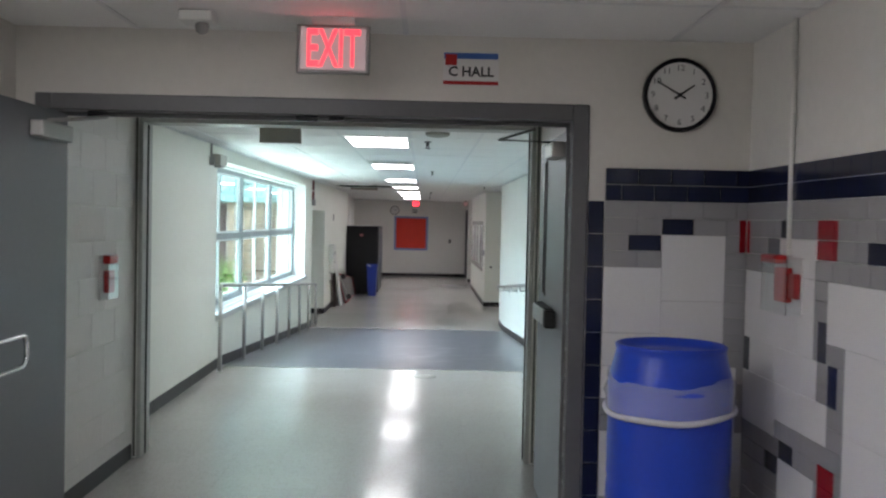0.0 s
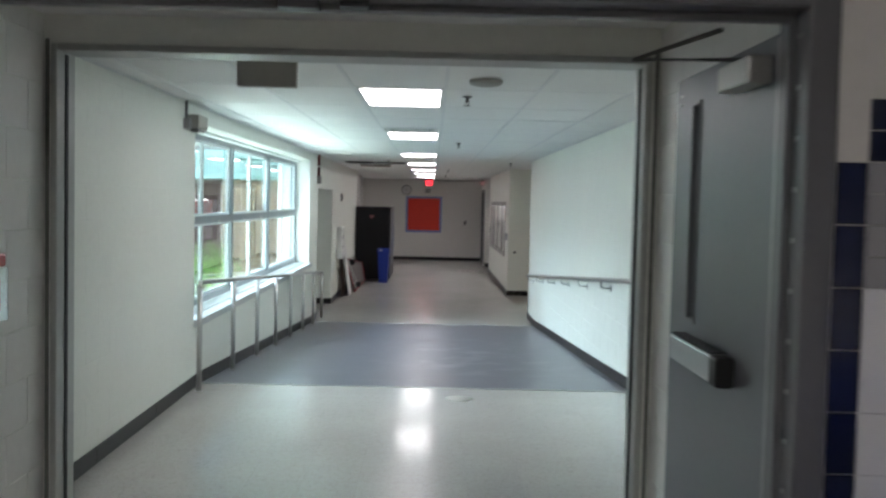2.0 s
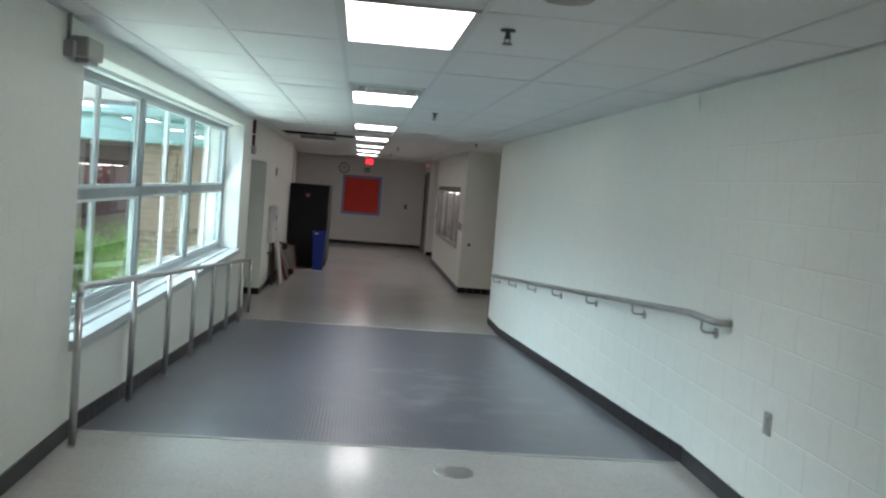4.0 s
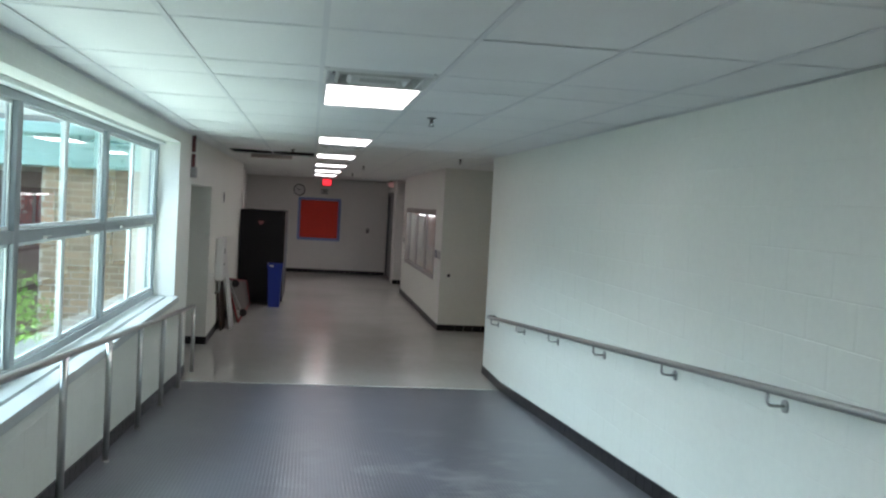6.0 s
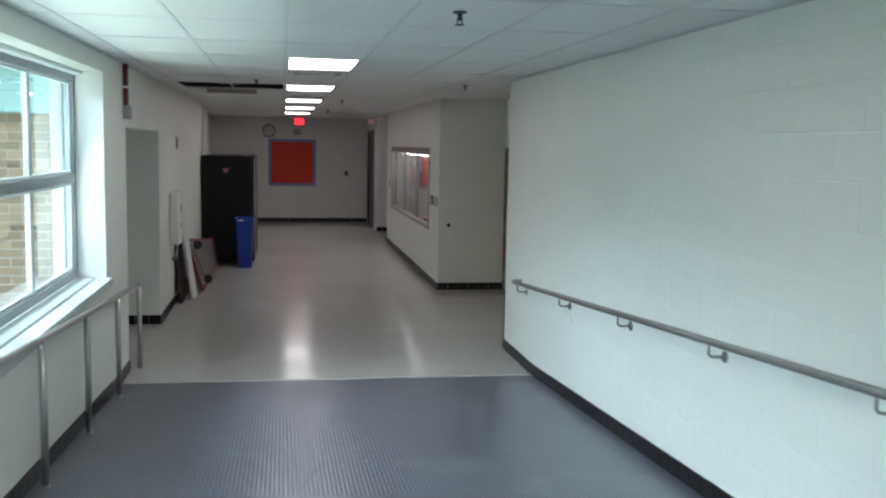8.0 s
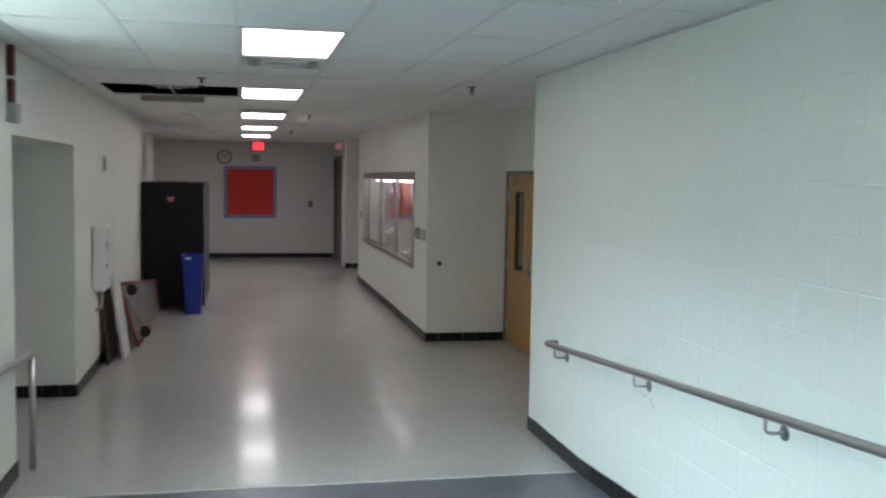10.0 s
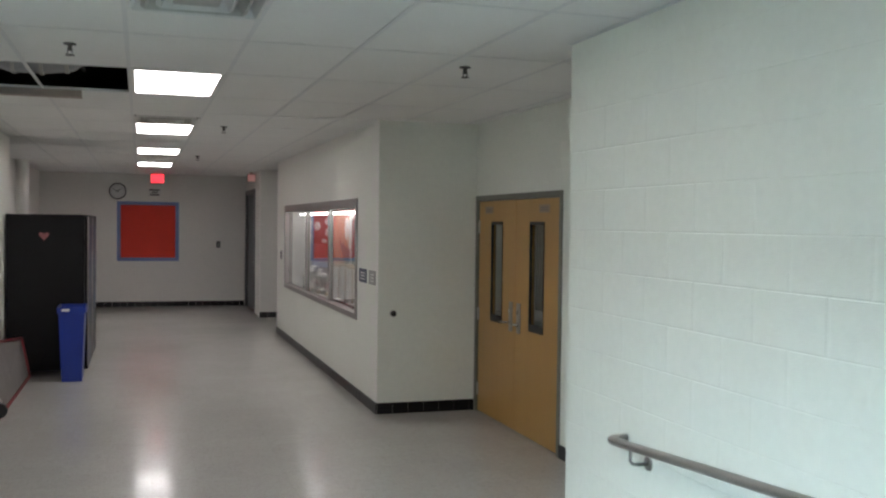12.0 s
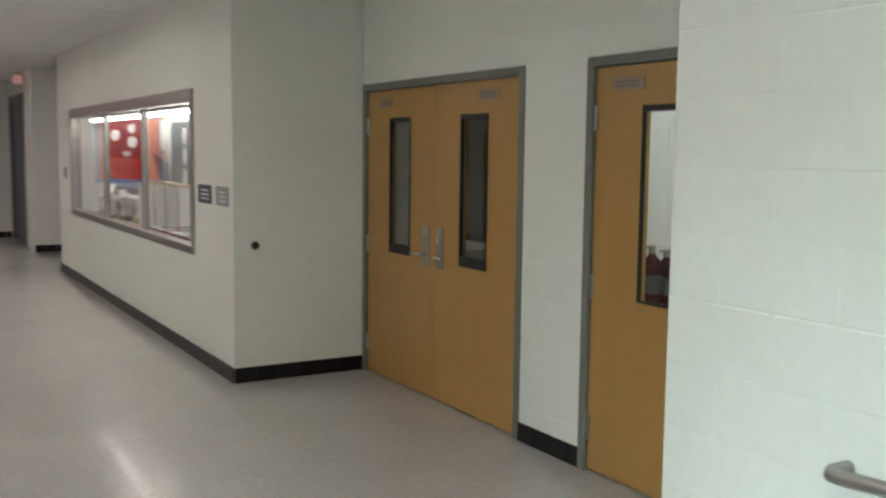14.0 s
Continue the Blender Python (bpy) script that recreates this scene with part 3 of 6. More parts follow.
wall("wall_end", "x", END_Y, END_Y + 0.2, -2.3, 4.6, -0.7, CZ + 0.1, (), PAINT_FLAT, "cream painted wall at the end of the hall")
# alcove on the window side
wall("wall_alcove_far", "x", ALV1, ALV1 + 0.2, -3.1, LW - 0.401, -0.7, CZ, (), PAINT_FLAT, "pale painted wall of a side recess")
wall("wall_alcove_near", "x", ALV0, ALV0 - 0.2, -3.1, LW - 0.401, -0.7, CZ, (), PAINT_FLAT, "pale painted wall of a side recess")
wall("wall_alcove_back", "y", -2.95, -3.1, ALV0, ALV1, -0.7, CZ, (), PAINT_FLAT, "pale painted wall of a side recess")
solid("ceiling_alcove", boxes((-2.95, LW - 0.401, ALV0, ALV1, ALVZ, ALVZ + 0.1)), CEIL, "plain white soffit of a side recess", "ceiling")
# door alcove and display wall
DDY0, DDY1, D2Y0, D2Y1, DH = 20.04, 22.02, 18.50, 19.51, 1.625
wall("wall_alcove_side", "x", ALC_Y0, ALC_Y0 - 0.2, RW + 0.25, ALC_X + 0.15, -0.7, CZ + 0.1, (), PAINT, "cream painted block wall return")
wd = wall("wall_doors", "y", ALC_X, ALC_X + 0.15, ALC_Y0, ALC_Y1, -0.7, CZ + 0.1, ((DDY0 + 0.03, DDY1 - 0.03, -0.7, DH - 0.03), (D2Y0 + 0.03, D2Y1 - 0.03, -0.7, DH - 0.03)), PAINT, "pale painted wall with maple doors")
wk = wall("wall_knob", "x", ALC_Y1, ALC_Y1 + 0.18, CASE_X, ALC_X + 0.15, -0.7, CZ + 0.1, (), PAINT, "pale painted wall return beside the doors")
C0, C1, CZ0, CZ1 = 22.92, 28.04, 0.36, 1.605
wc = wall("wall_display", "y", CASE_X, CASE_X + 0.15, ALC_Y1 + 0.18, 28.95, -0.7, CZ + 0.1, ((C0, C1, CZ0, CZ1),), PAINT, "cream painted wall round the display case")
wall("wall_display_end", "x", 28.95, 28.80, CASE_X + 0.15, 5.0, -0.7, CZ + 0.1, (), PAINT_FLAT, "cream painted wall of a side corridor")
wall("wall_pier", "x", 31.42, 31.60, 2.05, 5.0, -0.7, CZ + 0.1, (), PAINT_FLAT, "cream painted pier of a side corridor")
wall("wall_side_corridor", "y", 4.9, 5.1, 28.95, 31.42, -0.7, CZ + 0.1, (), PAINT_FLAT, "cream painted wall of a side corridor")
wall("wall_right_far", "y", 2.07, 2.25, 31.60, END_Y, -0.7, CZ + 0.1, ((32.45, 34.1, -0.7, 1.95),), PAINT_FLAT, "cream painted wall with a grey door")
wall("wall_behind_grey_door", "y", 2.9, 3.0, 31.60, END_Y, -0.7, CZ + 0.1, (), PAINT_FLAT, "plain wall behind the grey door")

# ---- ceiling: panels and tees in one mesh, two panels missing ----
XL = [-2.1, -1.375, -0.765, -0.155, 0.455, 1.065, 1.675, 2.285, 2.895, 3.3]
YL = [PY1, 6.40, 7.48, 8.68, 9.75, 10.86, 11.47, 12.75, 13.85, 14.95, 16.05, 17.29, 18.50, 19.69, 20.92, 22.10, 23.20, 24.44, 25.50, 26.60, 27.84, 28.90, 29.90, 31.14, 32.30, END_Y]
LIGHTS = [(7.48, 8.68), (11.47, 12.75), (16.05, 17.29), (19.69, 20.92), (23.20, 24.44), (26.60, 27.84), (29.90, 31.14)]
VENTS = [10.86, 17.29, 22.55]
bm = bmesh.new()
rnd = random.Random(3)
for i, (x0, x1) in enumerate(zip(XL, XL[1:])):
    for y0, y1 in zip(YL, YL[1:]):
        if i == 3 and any(abs(y0 - a) < 0.02 for a, _ in LIGHTS):
            continue
        if i in (1, 2) and abs(y0 - 19.69) < 0.02:
            continue
        if i == 3 and abs(y0 - 10.86) < 0.02:
            continue
        s = rnd.uniform(0, 0.0025)
        if i == 3 and abs(y0 - 17.29) < 0.02:
            y0 += 0.61
        if i == 3 and abs(y0 - 22.10) < 0.02:
            y1 = 22.55
        box(bm, x0, x1, y0, y1, CZ + 0.004 + s, CZ + 0.02 + s)
for x in XL[1:-1]:
    for a, b in cut(PY1, END_Y, []):
        box(bm, x - 0.012, x + 0.012, a, b, CZ, CZ + 0.003, 1)
for y in YL[1:-1]:
    for a, b in zip(XL, XL[1:]):
        box(bm, a + 0.012, b - 0.012, y - 0.007, y + 0.007, CZ + 0.0015, CZ + 0.003, 1)
solid("ceiling", bm, (CEIL, TEE), "suspended ceiling of off-white panels in thin tees, two panels missing", "ceiling")
solid("ceiling_slab", boxes((-3.2, 6.6, PY1, END_Y + 0.2, 2.85, 3.0)), VOID_SHADE, "slab above the suspended ceiling, near-black for the shade of the void", "ceiling")
# unseen boxes added round the void so that no sky shows through the gap
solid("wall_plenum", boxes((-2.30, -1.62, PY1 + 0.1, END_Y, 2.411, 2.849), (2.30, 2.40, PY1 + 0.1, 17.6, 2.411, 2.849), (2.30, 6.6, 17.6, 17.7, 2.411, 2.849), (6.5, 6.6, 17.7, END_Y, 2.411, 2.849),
                           (-2.30, 2.40, PY1, PY1 + 0.1, 2.411, 2.849), (-2.30, 6.6, END_Y + 0.002, END_Y + 0.2, 2.411, 2.849)), VOID_SHADE, "unseen dark boxes added to keep daylight out of the ceiling void", "wall")
solid("ceiling_side", boxes((3.16, 6.6, 17.7, END_Y, CZ + 0.0, CZ + 0.1)), CEIL, "plain ceiling of side rooms", "ceiling")

solid("trim_ceiling_left", boxes((LW + 0.0005, LW + 0.024, PY1 + 0.02, 25.5, CZ - 0.0045, CZ - 0.001)), TEE, "white metal angle where ceiling meets wall", "trim")
solid("trim_ceiling_right", boxes((RW - 0.024, RW - 0.002, PY1 + 0.02, ALC_Y0, CZ - 0.0045, CZ - 0.001)), TEE, "white metal angle where ceiling meets wall", "trim")

lamp = None
for y0, y1 in LIGHTS:
    if lamp is None:
        lamp = thing("ceiling_light", (0.15, (y0 + y1) / 2, CZ), "recessed rectangular fluorescent ceiling light, lit", "ceiling light", "corridor ceiling lights")
        a, b = y0 + 0.012, y1 - 0.012
        for q in ((-0.143, -0.120, a, b), (0.420, 0.443, a, b), (-0.120, 0.420, a, a + 0.02), (-0.120, 0.420, b - 0.02, b)):
            part("frame_bar", boxes((*q, CZ - 0.002, CZ + 0.05)), WHITE, lamp)
        part("diffuser", boxes((-0.120, 0.420, a + 0.02, b - 0.02, CZ + 0.004, CZ + 0.012)), LAMP, lamp, "glowing white lens")
        part("housing", boxes((-0.143, 0.443, a, b, CZ + 0.05, CZ + 0.12)), WHITE, lamp)
    else:
        copy_thing(lamp, pose(0.15, (y0 + y1) / 2, CZ))

for y0 in VENTS:
    vent = thing("ceiling_vent", (0.15, y0 + 0.3, CZ), "square louvred ceiling air vent, stained grey", "air vent", "ceiling vents")
    a = [0.30, 0.235, 0.17, 0.105]
    for k in range(3):
        bm = bmesh.new()
        o, i2 = a[k], a[k + 1] + 0.012
        zt, zb = CZ + 0.002, CZ - 0.010 - 0.004 * k
        outer = [bm.verts.new((0.15 + sx * o, y0 + 0.305 + sy * o, zt)) for sx, sy in ((-1, -1), (1, -1), (1, 1), (-1, 1))]
        inner = [bm.verts.new((0.15 + sx * i2, y0 + 0.305 + sy * i2, zt + 0.045)) for sx, sy in ((-1, -1), (1, -1), (1, 1), (-1, 1))]
        lip = [bm.verts.new((0.15 + sx * (o - 0.02), y0 + 0.305 + sy * (o - 0.02), zb)) for sx, sy in ((-1, -1), (1, -1), (1, 1), (-1, 1))]
        for j in range(4):
            q = (j + 1) % 4
            bm.faces.new((outer[j], outer[q], lip[q], lip[j])), bm.faces.new((lip[j], lip[q], inner[q], inner[j]))
        part("louvre", bm, WHITE if k != 1 else VENT_GREY, vent)
    part("core", boxes((0.05, 0.25, y0 + 0.205, y0 + 0.405, CZ - 0.006, CZ + 0.003), bevel=0.004), VENT_GREY, vent)
    part("duct_box", boxes((-0.14, 0.44, y0 + 0.01, y0 + 0.60, CZ + 0.05, CZ + 0.2)), BLACK_R, vent)

# what shows through the gap in the ceiling
duct = thing("plenum_duct", (-0.8, 20.3, 2.45), "silver flexible duct and dark pipes above the missing ceiling panels", "duct")
bm = bmesh.new()
bend = [(-1.16, 20.42, 2.62), (-1.05, 20.40, 2.50), (-0.90, 20.36, 2.455), (-0.72, 20.33, 2.45), (-0.56, 20.34, 2.47), (-0.45, 20.36, 2.56)]
tube(bm, bend, 0.115, 14)
part("flexible_duct", bm, DUCT, duct)
for x, y, z in bend[1:5]:
    bm = bmesh.new()
    disc(bm, (x - 0.012, y, z), (1, 0, 0), 0.123, 0.024, 18)
    part("band", bm, STEEL_DULL, duct, "steel clamp band")
# trunk and pipes take dark colours in place of the shade up here
part("trunk_duct", boxes((-1.5, -0.2, 20.62, 20.9, 2.56, 2.80), bevel=0.01), BLACK_R, duct, "trunk duct coloured black for the shade of the void")
part("pipe", tube(bmesh.new(), ((-1.6, 19.85, 2.46), (-0.1, 19.85, 2.46)), 0.022), STEEL_DARK, duct)
part("pipe", tube(bmesh.new(), ((-0.5, 19.5, 2.50), (-0.5, 21.2, 2.50)), 0.016), STEEL_DARK, duct)
sag = thing("loose_ceiling_panel", (-0.8, 20.98, CZ), "stained ceiling panel sagging from its tees beside the gap", "ceiling panel")
bm = boxes((-1.12, -0.50, 20.93, 21.02, CZ - 0.05, CZ - 0.036), (-1.12, -0.50, 20.93, 20.942, CZ - 0.036, CZ + 0.002), bevel=0.004)
part("panel", bm, shade("stained_panel", (0.42, 0.36, 0.32), 0.8, 0, 0.15, 14), sag)


def base_run(name, pts, n, mat=BASE_BLACK, h=0.105, w=0.152, label="black glazed tile baseboard"):
    """Cove tiles along a line of (x, y) ends, at the floor's level; n points into the room."""
    root = thing(name, (pts[0][0], pts[0][1], floor_z(pts[0][1])), label, "baseboard", "", "structure")
    n = Vector((*n, 0))
    u = Vector((0, 0, 1)).cross(n)
    p, q = Vector((*pts[0], 0)), Vector((*pts[1], 0))
    if (q - p).dot(u) < 0:
        p, q = q, p
    length = (q - p).length
    s = 0.0
    while s < length - 0.01:
        e = min(s + w, length)
        a, b = p + u * (s + 0.001), p + u * (e - 0.001)
        za, zb = floor_z(a.y), floor_z(b.y)
        sh = (zb - za) / max((b - a).length, 1e-6)
        me = piece_mesh("base_tile_" + mat.name, (b - a).length, h, 0.011, 0.0012, mat, sh)
        place("base_tile", me, root, (a.x, a.y, za), u, Vector((0, 0, 1)), n)
        s += w
    return root


base_run("baseboard_right_upper", ((RW, PY1 + 0.04), (RW, RAMP0)), (-1, 0), BASE_GREY, 0.10, 1.2, "dark grey vinyl baseboard")
base_run("baseboard_right_ramp", ((RW, RAMP0), (RW, RAMP1)), (-1, 0))
base_run("baseboard_right_lower", ((RW, RAMP1), (RW, ALC_Y0)), (-1, 0))
base_run("baseboard_left_upper", ((LW, PY1 + 0.04), (LW, RAMP0)), (1, 0), BASE_GREY, 0.10, 1.2, "dark grey vinyl baseboard")
base_run("baseboard_left_ramp", ((LW, RAMP0), (LW, RAMP1)), (1, 0))
base_run("baseboard_left_lower", ((LW, RAMP1), (LW, ALV0)), (1, 0))
base_run("baseboard_left_far", ((LW, ALV1), (LW, 25.0)), (1, 0))
base_run("baseboard_recess", ((-2.9, ALV1), (LW, ALV1)), (0, -1))
base_run("baseboard_display", ((CASE_X, ALC_Y1), (CASE_X, 28.95)), (-1, 0))
base_run("baseboard_knob", ((CASE_X, ALC_Y1), (ALC_X, ALC_Y1)), (0, -1))
base_run("baseboard_between_doors", ((ALC_X, D2Y1), (ALC_X, DDY0)), (-1, 0))
base_run("baseboard_alcove", ((ALC_X, ALC_Y0), (ALC_X, D2Y0)), (-1, 0))
base_run("baseboard_end", ((-2.0, END_Y), (2.05, END_Y)), (0, -1))
base_run("baseboard_pier", ((2.05, 31.42), (4.9, 31.42)), (0, -1))

# ---- long window ----
win = thing("window_1", (WX, (W0 + W1) / 2, WZ0), "long aluminium window of three two-pane units with a pale sill", "window", "", "structure")
X0, X1 = WX - 0.05, WX + 0.035
fz0, fz1, mz = WZ0 + 0.07, WZ1 - 0.02, 1.35
part("window_frame", boxes((X0, X1, W0, W1, fz0, fz0 + 0.06), (X0, X1, W0, W1, fz1 - 0.06, fz1), (X0, X1, W0, W0 + 0.06, fz0 + 0.06, fz1 - 0.06), (X0, X1, W1 - 0.06, W1, fz0 + 0.06, fz1 - 0.06)), ALU, win)
U = [W0 + 0.1 + (W1 - W0 - 0.16) * k / 3 for k in range(4)]
U[0], U[2], U[3] = W0 + 0.06, 13.72, W1 - 0.06
for y in U[1:3]:
    part("mullion", boxes((WX - 0.03, X1 + 0.008, y - 0.045, y + 0.045, fz0 + 0.06, fz1 - 0.06), bevel=0.004, seg=1), ALU, win)
for a, b in zip(U, U[1:]):
    a2, b2 = a + (0.045 if a > W0 + 0.1 else 0), b - (0.045 if b < W1 - 0.1 else 0)
    part("transom", boxes((X0, X1 + 0.006, a2, b2, mz - 0.036, mz + 0.036), bevel=0.004, seg=1), ALU, win)
    m = (a2 + b2) / 2
    part("glazing_bar", boxes((WX - 0.022, WX + 0.014, m - 0.016, m + 0.016, mz + 0.037, fz1 - 0.061)), ALU_PALE, win)
    part("glazing_bar", boxes((WX - 0.022, WX + 0.014, m - 0.016, m + 0.016, fz0 + 0.061, mz - 0.037)), ALU_PALE, win)
    for s, e in ((a2, m - 0.016), (m + 0.016, b2)):
        for zb, zt in ((fz0 + 0.06, mz - 0.036), (mz + 0.036, fz1 - 0.06)):
            pane = part("pane", boxes((WX - 0.012, WX - 0.006, s + 0.002, e - 0.002, zb + 0.002, zt - 0.002)), GLASS, win)
            pane.visible_shadow = False
            part("pane_bead", boxes((WX + 0.001, WX + 0.011, s + 0.001, s + 0.022, zb + 0.001, zt - 0.001), (WX + 0.001, WX + 0.011, e - 0.022, e - 0.001, zb + 0.001, zt - 0.001), (WX + 0.001, WX + 0.011, s + 0.022, e - 0.022, zb + 0.001, zb + 0.022), (WX + 0.001, WX + 0.011, s + 0.022, e - 0.022, zt - 0.022, zt - 0.001)), ALU_PALE, pane)
        part("catch", boxes((X1 + 0.006, X1 + 0.03, (s + e) / 2 - 0.06, (s + e) / 2 + 0.06, mz - 0.03, mz - 0.012), bevel=0.004), STEEL_DULL, win, "small metal sash catch")
part("window_sill", boxes((WX + 0.036, LW - 0.086, W0 + 0.002, W1 - 0.002, WZ0 + 0.001, WZ0 + 0.065), (LW - 0.066, LW + 0.045, W0 - 0.01, W1 + 0.03, WZ0 + 0.002, WZ0 + 0.062), bevel=0.004), SILL, win, "pale stone sill in two strips")
part("head_trim", boxes((WX + 0.036, WX + 0.10, W0 + 0.002, W1 - 0.002, WZ1 - 0.03, WZ1 - 0.002)), ALU_PALE, win)
part("reveal_far", boxes((WX + 0.036, LW - 0.002, W1 - 0.004, W1 - 0.001, WZ0 + 0.07, WZ1 - 0.03)), PAINT_FLAT, win)

# ---- handrails ----
rl = thing("handrail_left", (-1.47, 8.9, 0), "steel pipe guard rail on posts beside the ramp window", "handrail")
PX = -1.47
posts = [8.82, 10.13] + [11.38 + 1.217 * k for k in range(5)] + [17.40]
rail_z = lambda y: 0.880 - 0.0633 * (y - posts[0])
for k, y in enumerate(posts):
    bm = bmesh.new()
    tube(bm, ((PX, y, floor_z(y) - 0.01), (PX, y, rail_z(y) - (0.05 if k == 0 else 0.0))), 0.0215, 12)
    p = part("post", bm, STEEL, rl)
    bm = bmesh.new()
    lathe(bm, ((0.029, floor_z(y) + 0.001), (0.029, floor_z(y) + 0.006), (0.024, floor_z(y) + 0.010)), 14, (PX, y))
    part("flange", bm, STEEL, p)
bm = bmesh.new()
bend = [(PX, posts[0], rail_z(posts[0]) - 0.05), (PX, posts[0] + 0.004, rail_z(posts[0]) - 0.025), (PX, posts[0] + 0.018, rail_z(posts[0]) - 0.008), (PX, posts[0] + 0.05, rail_z(posts[0]))]
part("top_rail", tube(bm, bend + [(PX, y, rail_z(y)) for y in posts[1:-1]] + [(PX, posts[-1] - 0.03, rail_z(posts[-1]) + 0.002), (PX, posts[-1], rail_z(posts[-1])), ], 0.0215, 12), STEEL, rl)
rr = thing("handrail_right", (1.98, 8.6, 0.9), "steel wall handrail on curved brackets along the ramp", "handrail")
RX = 2.0
rz = lambda y: 0.367 - 0.0715 * (max(y, 9.0) - 17.2)
bm = bmesh.new()
ends = [(RW - 0.003, 8.60, rz(8.6)), (RX + 0.03, 8.60, rz(8.6)), (RX + 0.008, 8.61, rz(8.6)), (RX, 8.65, rz(8.65))]
ends2 = [(RX, 17.235, rz(17.235)), (RX + 0.008, 17.275, rz(17.275)), (RX + 0.03, 17.29, rz(17.275)), (RW - 0.003, 17.29, rz(17.275))]
part("rail", tube(bm, ends + [(RX, y, rz(y)) for y in (9.0, 9.5, 12, 14.5, 16.5)] + ends2, 0.0205, 12), STEEL_DULL, rr)
for y in (8.80, 10.18, 11.55, 12.97, 14.34, 15.70, 17.08):
    bm = bmesh.new()
    tube(bm, ((RX, y, rz(y) - 0.015), (RX, y, rz(y) - 0.065), (RX + 0.01, y, rz(y) - 0.078), (RX + 0.03, y, rz(y) - 0.083), (RW - 0.008, y, rz(y) - 0.083)), 0.0075, 8)
    b = part("bracket", bm, STEEL_DULL, rr)
    bm = bmesh.new()
    disc(bm, (RW - 0.001, y, rz(y) - 0.083), (-1, 0, 0), 0.032, 0.008, 18)
    part("rosette", bm, STEEL_DULL, b)

# thin dark scratch in the paint under the rail
bm = bmesh.new()
tube(bm, ((RW - 0.0018, 15.83, 0.335), (RW - 0.0018, 15.78, 0.322), (RW - 0.0018, 15.735, 0.330)), 0.0016, 5)
tube(bm, ((RW - 0.0018, 15.70, 0.325), (RW - 0.0018, 15.665, 0.305), (RW - 0.0018, 15.635, 0.275)), 0.0018, 5)
part("paint_scratch", bm, GREYP, wr, "grey scratch in the wall paint")

# ---- maple doors ----
PLATE = shade("door_plate", (0.33, 0.245, 0.165), 0.4, 0, 0.05, 20)

PLATE_INK = shade("door_plate_print", (0.20, 0.175, 0.16), 0.5, 0, 0.05, 20)


def maple_leaf(name, y0, y1, w0, w1, hinge_y, handle_y, plate, label):
    root = thing(name, (ALC_X + 0.02, (y0 + y1) / 2, Z2 + 0.01), label, "door", "maple doors", "structure")
    x0, x1, zb, zt, wb, wt = ALC_X + 0.012, ALC_X + 0.057, Z2 + 0.012, DH - 0.054, 0.47, 1.37
    part("leaf", boxes((x0, x1, y0, w0, zb, zt), (x0, x1, w1, y1, zb, zt), (x0, x1, w0, w1, zb, wb), (x0, x1, w0, w1, wt, zt)), MAPLE, root)
    g = part("glass_pane", boxes((x0 + 0.018, x0 + 0.024, w0, w1, wb, wt)), GLASS, root)
    g.visible_shadow = False
    lo = 0.055 if handle_y is not None else 0.006
    sd = 0.006 if handle_y is not None else 0.004
    part("window_bead", boxes((x0 - 0.006, x0 + 0.016, w0 - sd, w0 + sd, wb - sd, wt + 0.012), (x0 - 0.006, x0 + 0.016, w1 - sd, w1 + sd, wb - sd, wt + 0.012), (x0 - 0.006, x0 + 0.016, w0 + sd, w1 - sd, wt - 0.018, wt + 0.012), (x0 - 0.006, x0 + 0.016, w0 + sd, w1 - sd, wb - sd, wb + lo)), BLACK_R, root, "dark window surround")
    for z in (Z2 + 0.22, 0.50, 1.33):
        part("hinge", boxes((x0 - 0.012, x0 + 0.004, hinge_y - 0.014, hinge_y + 0.014, z - 0.06, z + 0.06), bevel=0.004), STEEL, root)
    if handle_y is not None:
        h = part("handle_plate", boxes((x0 - 0.010, x0 - 0.001, handle_y - 0.04, handle_y + 0.04, 0.42, 0.68), bevel=0.004), STEEL_DULL, root, "steel lever escutcheon")
        s = 1 if handle_y > (y0 + y1) / 2 else -1
        bm = bmesh.new()
        tube(bm, ((x0 - 0.008, handle_y, 0.50), (x0 - 0.05, handle_y, 0.50), (x0 - 0.058, handle_y - s * 0.012, 0.50), (x0 - 0.058, handle_y - s * 0.11, 0.497)), 0.010, 10)
        part("lever", bm, CHROME, h, "chrome lever")
        bm = bmesh.new()
        disc(bm, (x0 - 0.009, handle_y, 0.60), (-1, 0, 0), 0.02, 0.012, 16)
        part("lock_cylinder", bm, CHROME, h)
    p = part("number_plate", boxes((x0 - 0.005, x0 - 0.0005, plate[0], plate[1], 1.455, 1.52), bevel=0.001), PLATE, root, "small grey room plate")
    part("plate_text", boxes(*[(x0 - 0.0065, x0 - 0.0051, plate[0] + 0.03, plate[1] - 0.03, z, z + 0.012) for z in (1.47, 1.49)]), PLATE_INK, p)
    return root


door_frame("door_frame_double", "y", ALC_X, ALC_X + 0.15, DDY0, DDY1, Z2, DH, 0.05, 0.012, FRAME_OLIVE, "grey-green steel frame of the maple double doors")
door_frame("door_frame_single", "y", ALC_X, ALC_X + 0.15, D2Y0, D2Y1, Z2, DH, 0.05, 0.012, FRAME_OLIVE, "grey-green steel frame of the single maple door")
maple_leaf("door_3", 21.032, DDY1 - 0.053, 21.35, 21.63, DDY1 - 0.055, 21.12, (21.60, 21.80), "closed maple double door leaf with narrow window")
